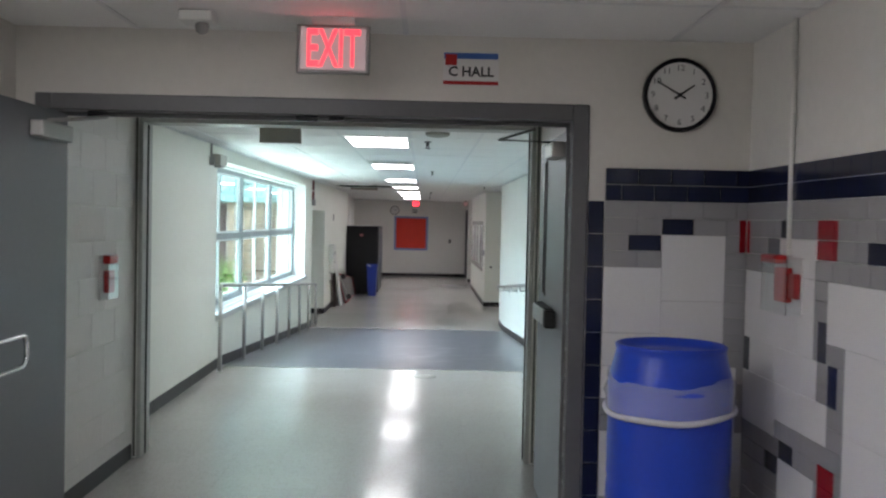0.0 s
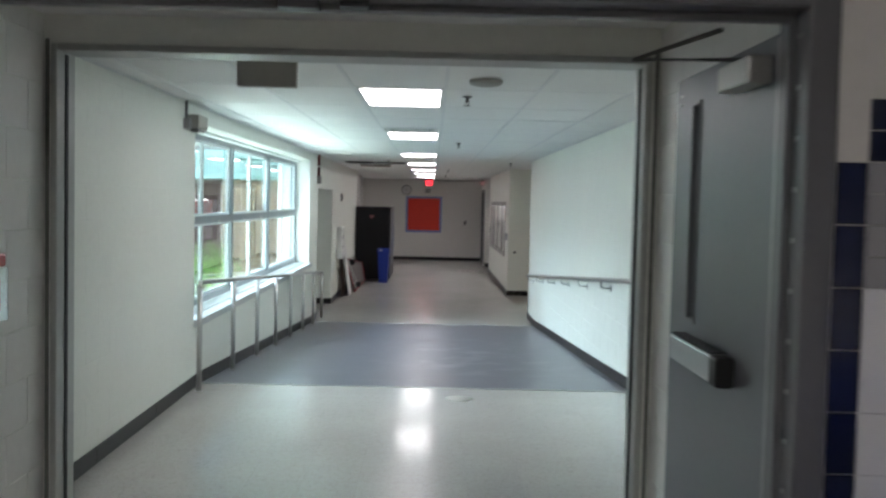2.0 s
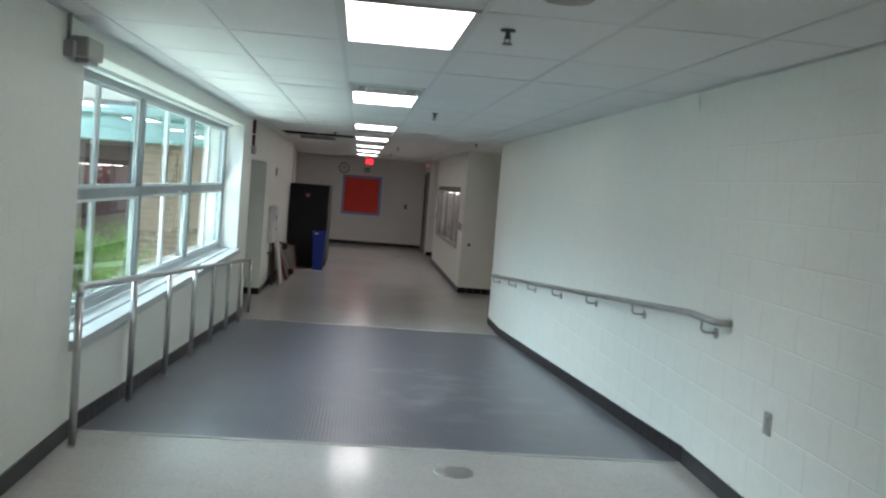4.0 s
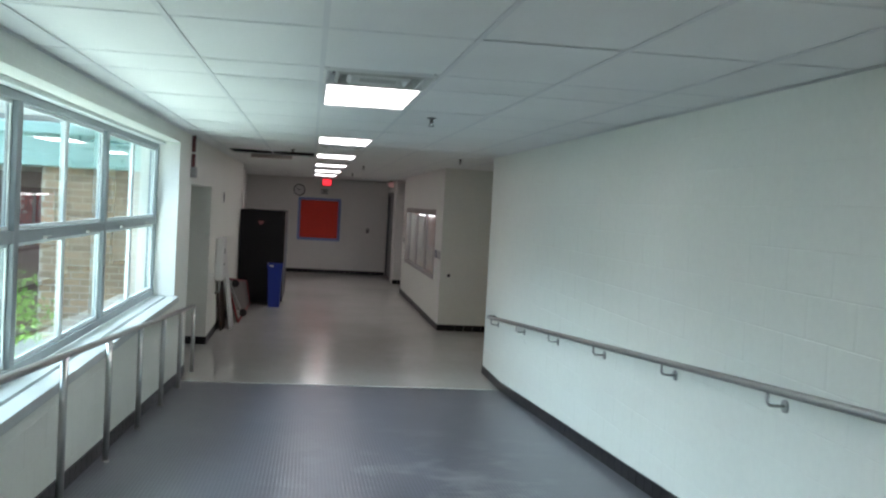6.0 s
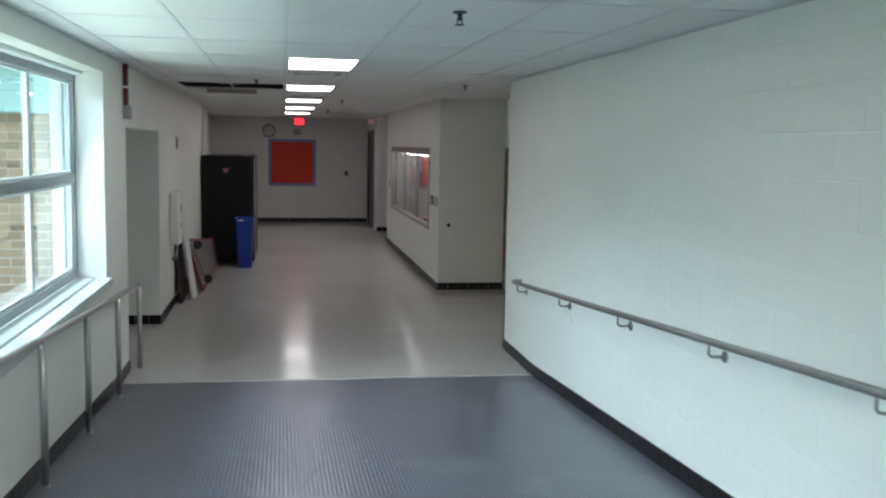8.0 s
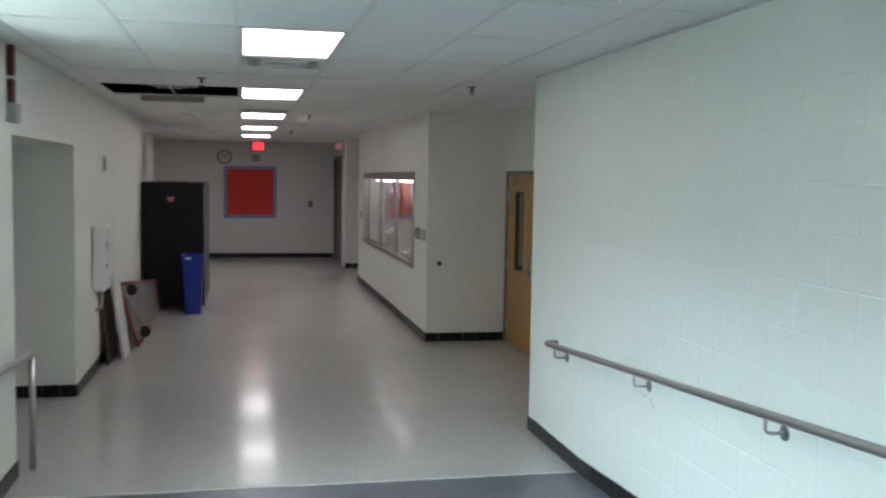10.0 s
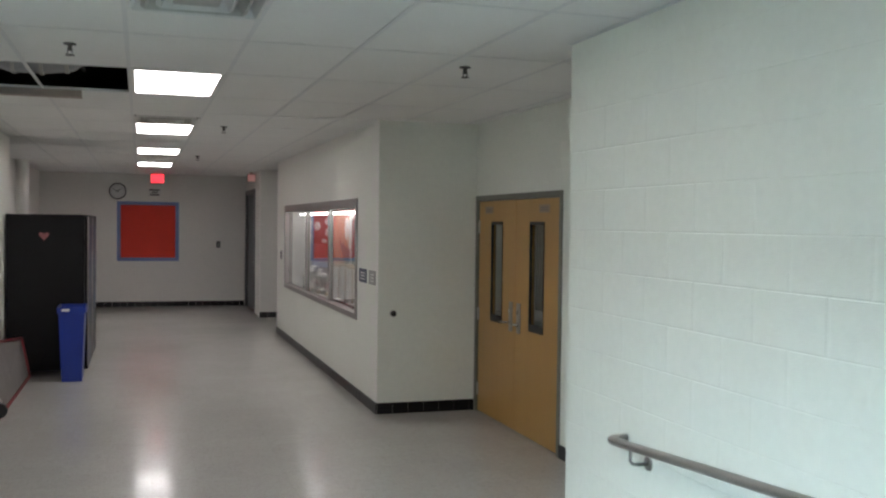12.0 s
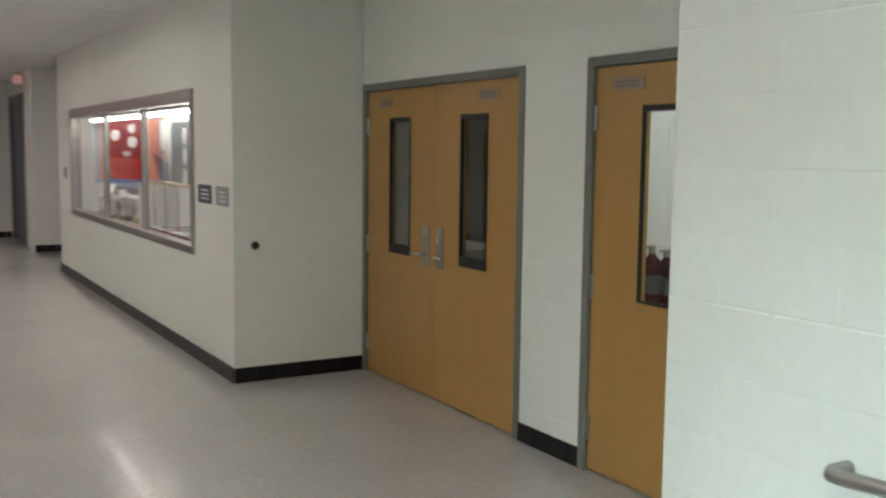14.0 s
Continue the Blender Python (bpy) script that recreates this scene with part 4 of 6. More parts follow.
maple_leaf("door_4", DDY0 + 0.053, 21.028, 20.42, 20.71, DDY0 + 0.055, 20.94, (20.31, 20.52), "closed maple double door leaf with narrow window")
maple_leaf("door_5", D2Y0 + 0.053, D2Y1 - 0.053, 18.74, 19.12, D2Y1 - 0.055, None, (19.12, 19.34), "closed single maple door with a glazed window")
# rooms behind the doors
wall("wall_room_far", "y", 6.0, 6.2, 19.78, 22.3, -0.7, CZ, (), PAINT_FLAT, "dim room wall")
wdv = wall("wall_room_divide", "x", 19.68, 19.78, ALC_X + 0.151, 6.2, -0.7, CZ, (), PAINT_FLAT, "partition between two rooms")
wall("wall_room_side", "x", 22.25, 22.4, ALC_X + 0.151, 6.2, -0.7, CZ, (), PAINT_FLAT, "dim room wall")
wall("wall_store_far", "y", 4.25, 4.4, 17.9, 19.68, -0.7, CZ, (), PAINT_FLAT, "white painted block wall of a store")
wall("wall_store_near", "x", 17.9, 17.76, ALC_X + 0.151, 4.4, -0.7, CZ, (), PAINT_FLAT, "white painted store wall")
# unseen lamps, added to brighten what the door windows look into
for x, y, s in ((3.75, 18.7, 0.30), (4.9, 21.2, 0.11)):
    rl2 = thing("ceiling_light", (x, y, CZ), "unseen square light added to brighten a side room", "ceiling light")
    part("diffuser", boxes((x - s, x + s, y - s, y + s, CZ - 0.02, CZ - 0.002), bevel=0.003), LAMP_ROOM, rl2)
shelf = thing("store_cabinet", (3.5, 19.3, Z2), "low grey cabinet in the store, carrying extinguishers", "cabinet")
part("body", boxes((3.30, 3.75, 18.9, 19.62, Z2 + 0.06, 0.33), bevel=0.006), GREYP, shelf)
part("top", boxes((3.28, 3.77, 18.88, 19.64, 0.331, 0.36), bevel=0.004), WHITE, shelf)
part("plinth", boxes((3.33, 3.72, 18.95, 19.58, Z2, Z2 + 0.059)), BLACK_R, shelf)


RED_DARK = shade("dark_red_enamel", (0.075, 0.009, 0.013), 0.25, 0, 0.08, 10)


def extinguisher(x, y, z, s):
    t = thing("fire_extinguisher", (x, y, z), "dark red fire extinguisher with a grey label on the cabinet", "extinguisher", "extinguishers")
    bm = bmesh.new()
    lathe(bm, [(0.055 * s, z), (0.06 * s, z + 0.01), (0.06 * s, z + 0.23 * s), (0.05 * s, z + 0.27 * s), (0.022 * s, z + 0.30 * s), (0.02 * s, z + 0.31 * s)], 18, (x, y))
    part("cylinder", bm, RED_DARK, t)
    bm = bmesh.new()
    lathe(bm, [(0.0605 * s, z + 0.08 * s), (0.0605 * s, z + 0.19 * s)], 18, (x, y), cap=False)
    part("label_band", bm, SLATE_T, t)
    part("valve", boxes((x - 0.014, x + 0.014, y - 0.014, y + 0.014, z + 0.31 * s, z + 0.345 * s), (x - 0.06 * s, x + 0.02, y - 0.008, y + 0.008, z + 0.345 * s, z + 0.36 * s), bevel=0.003), STEEL_DULL, t, "brass and steel valve")


extinguisher(3.46, 19.50, 0.361, 0.9), extinguisher(3.52, 19.40, 0.361, 0.85), extinguisher(3.62, 19.56, 0.361, 0.8)
desk = thing("work_counter", (3.9, 21.9, Z2), "dim work counter in the room behind the doors", "counter")
part("worktop", boxes((3.25, 4.5, 21.52, 22.2, 0.46, 0.50), bevel=0.005), WHITE, desk)
part("body", boxes((3.28, 4.46, 21.57, 22.18, Z2, 0.459)), GREYP, desk)
# added so that the right leaf's window looks onto something dark
cup = thing("storage_cupboard", (4.2, 22.05, 0.50), "tall dark cupboard added to darken the view through the right leaf", "cupboard")
part("body", boxes((3.70, 4.46, 21.92, 22.19, 0.501, 1.75), bevel=0.008), BROWN, cup)
for x0, x1 in ((3.71, 4.075), (4.085, 4.45)):
    part("door", boxes((x0, x1, 21.900, 21.919, 0.52, 1.73), bevel=0.003), BROWN, cup)
desk_box = thing("office_machine", (3.95, 21.7, 0.50), "dark office machine on the counter", "machine")
part("case", boxes((3.76, 4.14, 21.56, 21.87, 0.501, 0.68), (3.80, 4.10, 21.60, 21.85, 0.681, 0.80), bevel=0.02), BLACK_R, desk_box)

# ---- foyer things ----
ex = thing("exit_sign", (0.20, 3.09, FZ), "lit exit sign with red letters hung from the foyer ceiling", "exit sign", "exit signs")
part("canopy", boxes((0.11, 0.29, 3.06, 3.13, FZ - 0.03, FZ - 0.001), bevel=0.004), WHITE, ex)
part("housing", boxes((0.045, 0.355, 3.085, 3.125, 2.195, FZ - 0.031), bevel=0.006), GREYP, ex, "silver-grey sign housing")
part("face", boxes((0.062, 0.338, 3.080, 3.0845, 2.21, 2.385)), EXIT_FACE, ex)
lettering("letters", "EXIT", 0.225, pose(0.20, 3.078, 2.292, 90) @ Matrix.Diagonal((0.50, 1, 1, 1)), EXIT_RED, ex, "glowing red letters", 0.003, 0.0022)
fx = thing("exit_sign", (0.24, 33.3, CZ), "small lit red exit sign hung at the end of the hall", "exit sign", "exit signs")
part("canopy", boxes((0.18, 0.30, 33.29, 33.33, CZ - 0.02, CZ - 0.001)), WHITE, fx)
part("housing", boxes((0.11, 0.37, 33.29, 33.33, CZ - 0.22, CZ - 0.021), bevel=0.005), GREYP, fx)
part("face", boxes((0.12, 0.36, 33.285, 33.2895, CZ - 0.205, CZ - 0.035)), EXIT_RED, fx, "glowing red face")
bx = thing("exit_sign", (-0.42, 5.80, CZ), "beige back of an exit sign hung in the corridor", "exit sign", "exit signs")
part("housing", boxes((-0.577, -0.287, 5.80, 5.845, 2.108, CZ - 0.001), bevel=0.006), BEIGE_SIGN, bx)

hs = thing("hall_sign", (0.80, FY, 2.28), "printed hall sign with blue and red stripes on the wall", "sign")
part("sheet", boxes((0.672, 0.928, FY - 0.004, FY - 0.0005, 2.205, 2.355)), PAPER, hs)
part("blue_stripe", boxes((0.676, 0.924, FY - 0.0055, FY - 0.0041, 2.325, 2.352)), SIGN_BLUE, hs)
part("red_stripe", boxes((0.674, 0.926, FY - 0.0055, FY - 0.0041, 2.207, 2.224)), RED, hs)
part("crest", boxes((0.682, 0.735, FY - 0.0065, FY - 0.0056, 2.295, 2.345), bevel=0.0004), RED, hs)
lettering("letters", "C HALL", 0.062, pose(0.80, FY - 0.0055, 2.265, 90), INK, hs, "black letters", 0.0008, 0.0016)


def clock(x, y, z, r, n, h, m, label, group="wall clocks"):
    t = thing("wall_clock", (x, y, z), label, "clock", group)
    d = Vector((0, n, 0))
    bm = bmesh.new()
    seg = 48
    prof = [(r, 0.0), (r, 0.03), (r - 0.005, 0.040), (r - 0.012, 0.040), (r - 0.019, 0.026)]
    loops = [[bm.verts.new((x + q * math.cos(2 * math.pi * k / seg), y + n * w, z + q * math.sin(2 * math.pi * k / seg))) for k in range(seg)] for q, w in prof]
    for a, b in zip(loops, loops[1:]):
        for k in range(seg):
            bm.faces.new((a[k], a[(k + 1) % seg], b[(k + 1) % seg], b[k])).smooth = True
    part("rim", bm, BLACK, t, "dark brown-black rim")
    bm = bmesh.new()
    disc(bm, (x, y + n * 0.002, z), d, r - 0.012, 0.018, seg)
    part("face", bm, PAPER, t)
    f = y + n * 0.0225
    for k in range(1, 13):
        a = math.radians(90 - 30 * k)
        lettering("numeral", str(k), r * 0.24, pose(x + 0.74 * r * math.cos(a), f, z + 0.74 * r * math.sin(a), 90), GREY_INK, t, "", 0.0008)

    def hand(name, deg, length, w):
        a = math.radians(90 - deg)
        u, s = Vector((math.cos(a), 0, math.sin(a))), Vector((-math.sin(a), 0, math.cos(a)))
        c = Vector((x, y + n * 0.026, z))
        bm = bmesh.new()
        vs = [bm.verts.new(c + u * p + s * q + d * e) for e in (0, 0.002) for p, q in ((-0.03, -w), (length, -w * 0.6), (length, w * 0.6), (-0.03, w))]
        bm.faces.new(vs[:4]), bm.faces.new(vs[4:])
        for k in range(4):
            bm.faces.new((vs[k], vs[(k + 1) % 4], vs[4 + (k + 1) % 4], vs[4 + k]))
        part(name, bm, INK, t)
    hand("hour_hand", 30 * h + m / 2, r * 0.48, 0.006), hand("minute_hand", 6 * m, r * 0.72, 0.0045)
    bm = bmesh.new()
    disc(bm, (x, y + n * 0.028, z), d, 0.010, 0.004, 16)
    part("hub", bm, INK, t)


clock(1.76, FY, 2.18, 0.168, -1, 1, 50, "round wall clock with black rim and arabic numerals, ten to two")
clock(-0.53, END_Y, 1.95, 0.17, -1, 1, 50, "round wall clock with dark rim at the end of the hall")

# blue drum with a plastic bag
dr = thing("waste_drum", (1.63, 2.93, 0), "blue plastic drum used as a waste bin, clear bag folded over", "waste bin")
DC = (1.63, 2.93)
bm = bmesh.new()
lathe(bm, [(0.240, 0.0), (0.250, 0.02), (0.252, 0.12), (0.246, 0.14), (0.253, 0.17), (0.253, 0.50), (0.247, 0.53), (0.252, 0.56), (0.252, 0.86), (0.254, 0.92), (0.252, 0.95), (0.243, 0.985), (0.226, 1.05), (0.223, 1.07), (0.227, 1.08), (0.227, 1.09), (0.218, 1.095), (0.212, 1.088), (0.206, 1.068), (0.14, 1.062), (0.02, 1.062)], 44, DC)
part("body", bm, BLUE_P, dr)
bm = bmesh.new()
seg = 56
rl3 = random.Random(5)
rings = []
for j, (r, z) in enumerate(((0.250, 0.962), (0.259, 0.945), (0.256, 0.925), (0.263, 0.905), (0.258, 0.882), (0.264, 0.86), (0.260, 0.838))):
    ring = []
    for k in range(seg):
        a = 2 * math.pi * k / seg
        # folds run round the drum and lean; the upper edge sags unevenly
        q = r + 0.005 * math.sin(3 * a + 1.7 * j) + 0.004 * math.sin(7 * a - 2.1 * j) + rl3.uniform(-0.0025, 0.003)
        dz = 0.022 * math.sin(a + 0.6) if j > 2 else (0.016 * math.sin(2 * a + 2.4) + 0.006 * math.sin(5 * a)) * (1 - 0.3 * j)
        ring.append(bm.verts.new((DC[0] + q * math.cos(a), DC[1] + q * math.sin(a), z + dz)))
    rings.append(ring)
for a, b in zip(rings, rings[1:]):
    for k in range(seg):
        bm.faces.new((a[k], a[(k + 1) % seg], b[(k + 1) % seg], b[k])).smooth = True
bag = part("bag_cuff", bm, LINER, dr, "crumpled clear bag cuff")
bag.visible_shadow = False
bm = bmesh.new()
tube(bm, [(DC[0] + 0.262 * math.cos(2 * math.pi * k / 40), DC[1] + 0.262 * math.sin(2 * math.pi * k / 40), 0.832 + 0.022 * math.sin(2 * math.pi * k / 40 + 0.6) + 0.003 * math.sin(10 * math.pi * k / 40)) for k in range(41)], 0.012, 8)
part("bag_hem", bm, BAND, dr, "white rolled bag hem")

# pull stations under clear covers
ps = thing("pull_station", (2.10, 2.893, 1.24), "red pull station under a clear cover with red alarm and conduit", "pull station", "pull stations")
part("back_plate", boxes((2.086, 2.0915, 2.723, 3.023, 1.24, 1.46), bevel=0.002), WHITE_T, ps)
part("station", boxes((2.055, 2.087, 2.823, 2.943, 1.28, 1.42), bevel=0.006), RED, ps, "red lever box")
part("side_box", boxes((2.06, 2.087, 2.738, 2.803, 1.30, 1.40), bevel=0.006), RED, ps)
part("alarm", boxes((2.03, 2.087, 2.883, 3.043, 1.435, 1.47), bevel=0.008), RED, ps, "red alarm housing")
cv = part("cover", boxes((2.028, 2.030, 2.733, 3.013, 1.235, 1.455), (2.030, 2.088, 2.733, 2.735, 1.235, 1.455), (2.030, 2.088, 3.011, 3.013, 1.235, 1.455)), GLASS, ps, "clear plastic cover")
cv.visible_shadow = False
part("conduit", tube(bmesh.new(), ((2.087, 2.873, 1.47), (2.087, 2.873, FZ)), 0.011, 10), PAINT_FLAT, ps, "cream painted conduit")
ls = thing("pull_station", (VL, 4.71, 1.08), "small red and white pull station on the vestibule wall", "pull station", "pull stations")
part("back_plate", boxes((VL + 0.001, VL + 0.012, 4.58, 4.78, 1.08, 1.34), bevel=0.003), WHITE, ls)
part("station", boxes((VL + 0.012, VL + 0.045, 4.63, 4.73, 1.12, 1.25), bevel=0.006), RED, ls)
part("alarm", boxes((VL + 0.012, VL + 0.056, 4.61, 4.755, 1.29, 1.34), bevel=0.008), RED, ls)
cv = part("cover", boxes((VL + 0.053, VL + 0.055, 4.59, 4.77, 1.085, 1.285), (VL + 0.012, VL + 0.053, 4.59, 4.592, 1.085, 1.285), (VL + 0.012, VL + 0.053, 4.768, 4.77, 1.085, 1.285)), GLASS, ls, "clear plastic cover")
cv.visible_shadow = False

sp = thing("ceiling_camera", (-0.36, 3.05, FZ), "white ceiling box with a small dark lens", "camera")
part("box", boxes((-0.43, -0.29, 2.98, 3.12, FZ - 0.045, FZ - 0.001), bevel=0.008), WHITE, sp)
bm = bmesh.new()
lathe(bm, [(0.022, FZ - 0.046), (0.03, FZ - 0.06), (0.024, FZ - 0.085), (0.008, FZ - 0.095)], 16, (-0.34, 3.03))
part("lens", bm, GREYP, sp)
# assumed lamp, never in view, added to light the foyer walls and drum
fl = thing("ceiling_light", (-0.5, 0.9, FZ), "flat ceiling light added out of view to light the foyer", "ceiling light")
part("frame", boxes((-1.1, 0.1, 0.2, 1.6, FZ - 0.03, FZ - 0.001), bevel=0.004), WHITE, fl)
part("diffuser", boxes((-1.07, 0.07, 0.23, 1.57, FZ - 0.036, FZ - 0.031)), LAMP_FOYER, fl)

# ---- corridor things ----
em = thing("emergency_light", (LW, 8.72, 2.12), "beige emergency light with conduit on the wall", "emergency light")
part("housing", boxes((LW + 0.001, LW + 0.10, 8.66, 8.95, 2.10, 2.21), bevel=0.012), BEIGE_SIGN, em)
part("bracket", boxes((LW + 0.001, LW + 0.05, 8.56, 8.62, 2.09, 2.17), bevel=0.004), GREYP, em)
part("lamp_tray", boxes((LW + 0.02, LW + 0.09, 8.70, 8.88, 2.075, 2.099), bevel=0.004), GREYP, em)
part("conduit", tube(bmesh.new(), ((LW + 0.018, 8.59, 2.17), (LW + 0.018, 8.59, CZ)), 0.011), GREYP, em)

dn = thing("floor_drain", (0.63, 8.72, 0), "round steel floor cover set in the hall floor", "floor cover")
bm = bmesh.new()
lathe(bm, [(0.112, 0.0), (0.112, 0.004), (0.104, 0.006), (0.02, 0.006)], 36, (0.63, 8.72))
part("plate", bm, STEEL_DULL, dn)
for k in range(2):
    bm = bmesh.new()
    lathe(bm, [(0.008, 0.0062), (0.007, 0.009)], 10, (0.58 + 0.1 * k, 8.72))
    part("screw", bm, STEEL, dn)


def outlet(name, along, face, n, a, z, w, h, mat, label, cat):
    t = thing(name, (face, a, z) if along == "y" else (a, face, z), label, cat)
    f = face + 0.0045 * n
    q = lambda a0, a1, b0, b1, d0, d1: ((min(face + n * d0, face + n * d1), max(face + n * d0, face + n * d1), a0, a1, b0, b1) if along == "y" else (a0, a1, min(face + n * d0, face + n * d1), max(face + n * d0, face + n * d1), b0, b1))
    part("plate", boxes(q(a - w / 2, a + w / 2, z - h / 2, z + h / 2, 0.0005, 0.011), bevel=0.002), mat, t)
    part("socket", boxes(q(a - w / 5, a + w / 5, z - h / 3, z + h / 3, 0.011, 0.016), bevel=0.002), GREYP if mat is not GREYP else BLACK_R, t)
    return t


outlet("wall_outlet", "y", RW, -1, 8.02, 0.54, 0.075, 0.115, STEEL_DULL, "steel wall outlet plate low on the wall", "outlet")
outlet("wall_switch", "x", END_Y, -1, 1.50, 0.86, 0.08, 0.13, BLACK_R, "small dark wall switch at the hall's end", "switch")
outlet("wall_speaker", "y", LW, 1, 21.45, 1.62, 0.16, 0.16, GREYP, "small square grey wall device", "wall device")
outlet("wall_switch", "y", CASE_X, -1, 28.45, 0.84, 0.16, 0.14, GREYP, "small grey plate beyond the display case", "switch")

st = thing("alarm_strobe", (LW, 17.40, 1.83), "dark red conduit with a grey alarm box on the wall", "alarm")
part("box", boxes((LW + 0.001, LW + 0.06, 17.16, 17.29, 1.83, 1.95), bevel=0.006), GREYP, st)
part("conduit", boxes((LW + 0.001, LW + 0.04, 17.19, 17.26, 1.951, 2.10), (LW + 0.001, LW + 0.04, 17.19, 17.26, 2.12, CZ - 0.001), bevel=0.004), shade("dark_red_paint", (0.11, 0.02, 0.02), 0.5), st, "dark red strip")

kn = thing("wall_door_stop", (2.19, ALC_Y1, 0.50), "round steel door stop with dark rubber centre on the wall", "door stop")
bm = bmesh.new()
disc(bm, (2.19, ALC_Y1 - 0.0005, 0.505), (0, -1, 0), 0.032, 0.012, 20)
part("plate", bm, STEEL_DULL, kn)
bm = bmesh.new()
disc(bm, (2.19, ALC_Y1 - 0.0125, 0.505), (0, -1, 0), 0.024, 0.018, 18)
part("buffer", bm, BLACK_R, kn)

for x, y in ((0.61, 7.85), (0.69, 13.15), (1.80, 18.85), (0.72, 23.24), (-0.45, 18.90), (0.72, 27.9)):
    s = thing("sprinkler", (x, y, CZ), "small steel sprinkler head under the ceiling", "sprinkler", "sprinklers")
    bm = bmesh.new()
    lathe(bm, [(0.035, CZ - 0.001), (0.033, CZ - 0.008), (0.012, CZ - 0.010), (0.011, CZ - 0.04), (0.006, CZ - 0.043)], 16, (x, y))
    part("escutcheon", bm, STEEL_DARK, s)
    bm = bmesh.new()
    lathe(bm, [(0.024, CZ - 0.062), (0.024, CZ - 0.066), (0.004, CZ - 0.067)], 14, (x, y))
    part("deflector", bm, STEEL_DARK, s)
    part("yoke", boxes((x - 0.014, x - 0.010, y - 0.003, y + 0.003, CZ - 0.062, CZ - 0.03), (x + 0.010, x + 0.014, y - 0.003, y + 0.003, CZ - 0.062, CZ - 0.03)), STEEL_DARK, s)
sm = thing("smoke_detector", (0.69, 6.95, CZ), "round beige smoke detector on the ceiling", "smoke detector")
bm = bmesh.new()
lathe(bm, [(0.10, CZ - 0.001), (0.10, CZ - 0.018), (0.085, CZ - 0.03), (0.03, CZ - 0.04), (0.01, CZ - 0.041)], 28, (0.69, 6.95))
part("body", bm, BEIGE_SIGN, sm)

# ---- lower hall ----
for k, y in enumerate((25.12, 26.18)):
    v2 = thing("vending_machine", (-1.1, y + 0.5, Z2), "tall black vending machine against the wall" if k else "tall black vending machine with a small red emblem on its side", "vending machine", "vending machines")
    part("body", boxes((-1.53, -0.70, y, y + 1.0, Z2 + 0.05, 1.41), bevel=0.012), BLACK, v2)
    dd = part("front", boxes((-0.699, -0.655, y + 0.01, y + 0.99, Z2 + 0.06, 1.40), bevel=0.010), BLACK, v2)
    part("front_trim", boxes((-0.664, -0.648, y + 0.003, y + 0.035, Z2 + 0.10, 1.38), bevel=0.004), CASE_ALU, dd, "silver edge strip")
    part("window", boxes((-0.654, -0.650, y + 0.12, y + 0.72, 0.2, 1.28)), SIGN_NAVY, dd, "dark product window")
    part("coin_panel", boxes((-0.654, -0.645, y + 0.78, y + 0.93, 0.45, 0.95), bevel=0.003), GREYP, dd)
    for fx2 in (-1.45, -0.78):
        for fy in (y + 0.08, y + 0.92):
            part("foot", boxes((fx2 - 0.03, fx2 + 0.03, fy - 0.03, fy + 0.03, Z2, Z2 + 0.049)), BLACK_R, v2)
    if k == 0:
        bm = bmesh.new()
        hv = [bm.verts.new((-1.13 + 0.055 * a, y - 0.002, 1.16 + 0.05 * b)) for a, b in ((0, -1), (1, 0.2), (0.9, 0.75), (0.45, 0.9), (0, 0.5), (-0.45, 0.9), (-0.9, 0.75), (-1, 0.2))]
        bm.faces.new(hv)
        part("emblem", bm, shade("dull_red_print", (0.30, 0.10, 0.10), 0.5), v2, "small red printed emblem")

bn = thing("recycling_bin", (-0.80, 24.72, Z2), "slim blue plastic recycling bin before the vending machines", "recycling bin")
bm = bmesh.new()
v = []
for z, hx, hy in ((Z2, 0.105, 0.17), (Z2 + 0.76, 0.135, 0.22), (Z2 + 0.76, 0.148, 0.235), (Z2 + 0.83, 0.150, 0.238), (Z2 + 0.83, 0.138, 0.225), (Z2 + 0.10, 0.10, 0.165)):
    v.append([bm.verts.new((-0.80 + sx * hx, 24.78 + sy * hy, z)) for sx, sy in ((-1, -1), (1, -1), (1, 1), (-1, 1))])
for a, b in zip(v, v[1:]):
    for k in range(4):
        bm.faces.new((a[k], a[(k + 1) % 4], b[(k + 1) % 4], b[k]))
bm.faces.new(v[0][::-1]), bm.faces.new(v[-1])
part("body", bm, BLUE_BIN, bn)
part("label", boxes((-0.90, -0.82, 24.540, 24.5415, Z2 + 0.785, Z2 + 0.812)), PAPER, bn, "pale sticker on the rim")

ft = thing("drinking_fountain", (LW, 20.7, 0.36), "white wall-mounted drinking fountain", "drinking fountain")
bm = boxes((LW + 0.001, LW + 0.128, 20.50, 20.98, 0.37, 1.02), bevel=0.035, seg=4)
part("body", bm, WHITE, ft)
part("button", boxes((LW + 0.128, LW + 0.138, 20.56, 20.66, 0.78, 0.86), bevel=0.004), GREYP, ft)
part("button", boxes((LW + 0.128, LW + 0.138, 20.56, 20.66, 0.60, 0.64), bevel=0.004), GREYP, ft)
part("drain_pipe", tube(bmesh.new(), ((LW + 0.06, 20.74, 0.37), (LW + 0.06, 20.74, 0.20), (LW + 0.004, 20.74, 0.16)), 0.018), STEEL_DULL, ft)


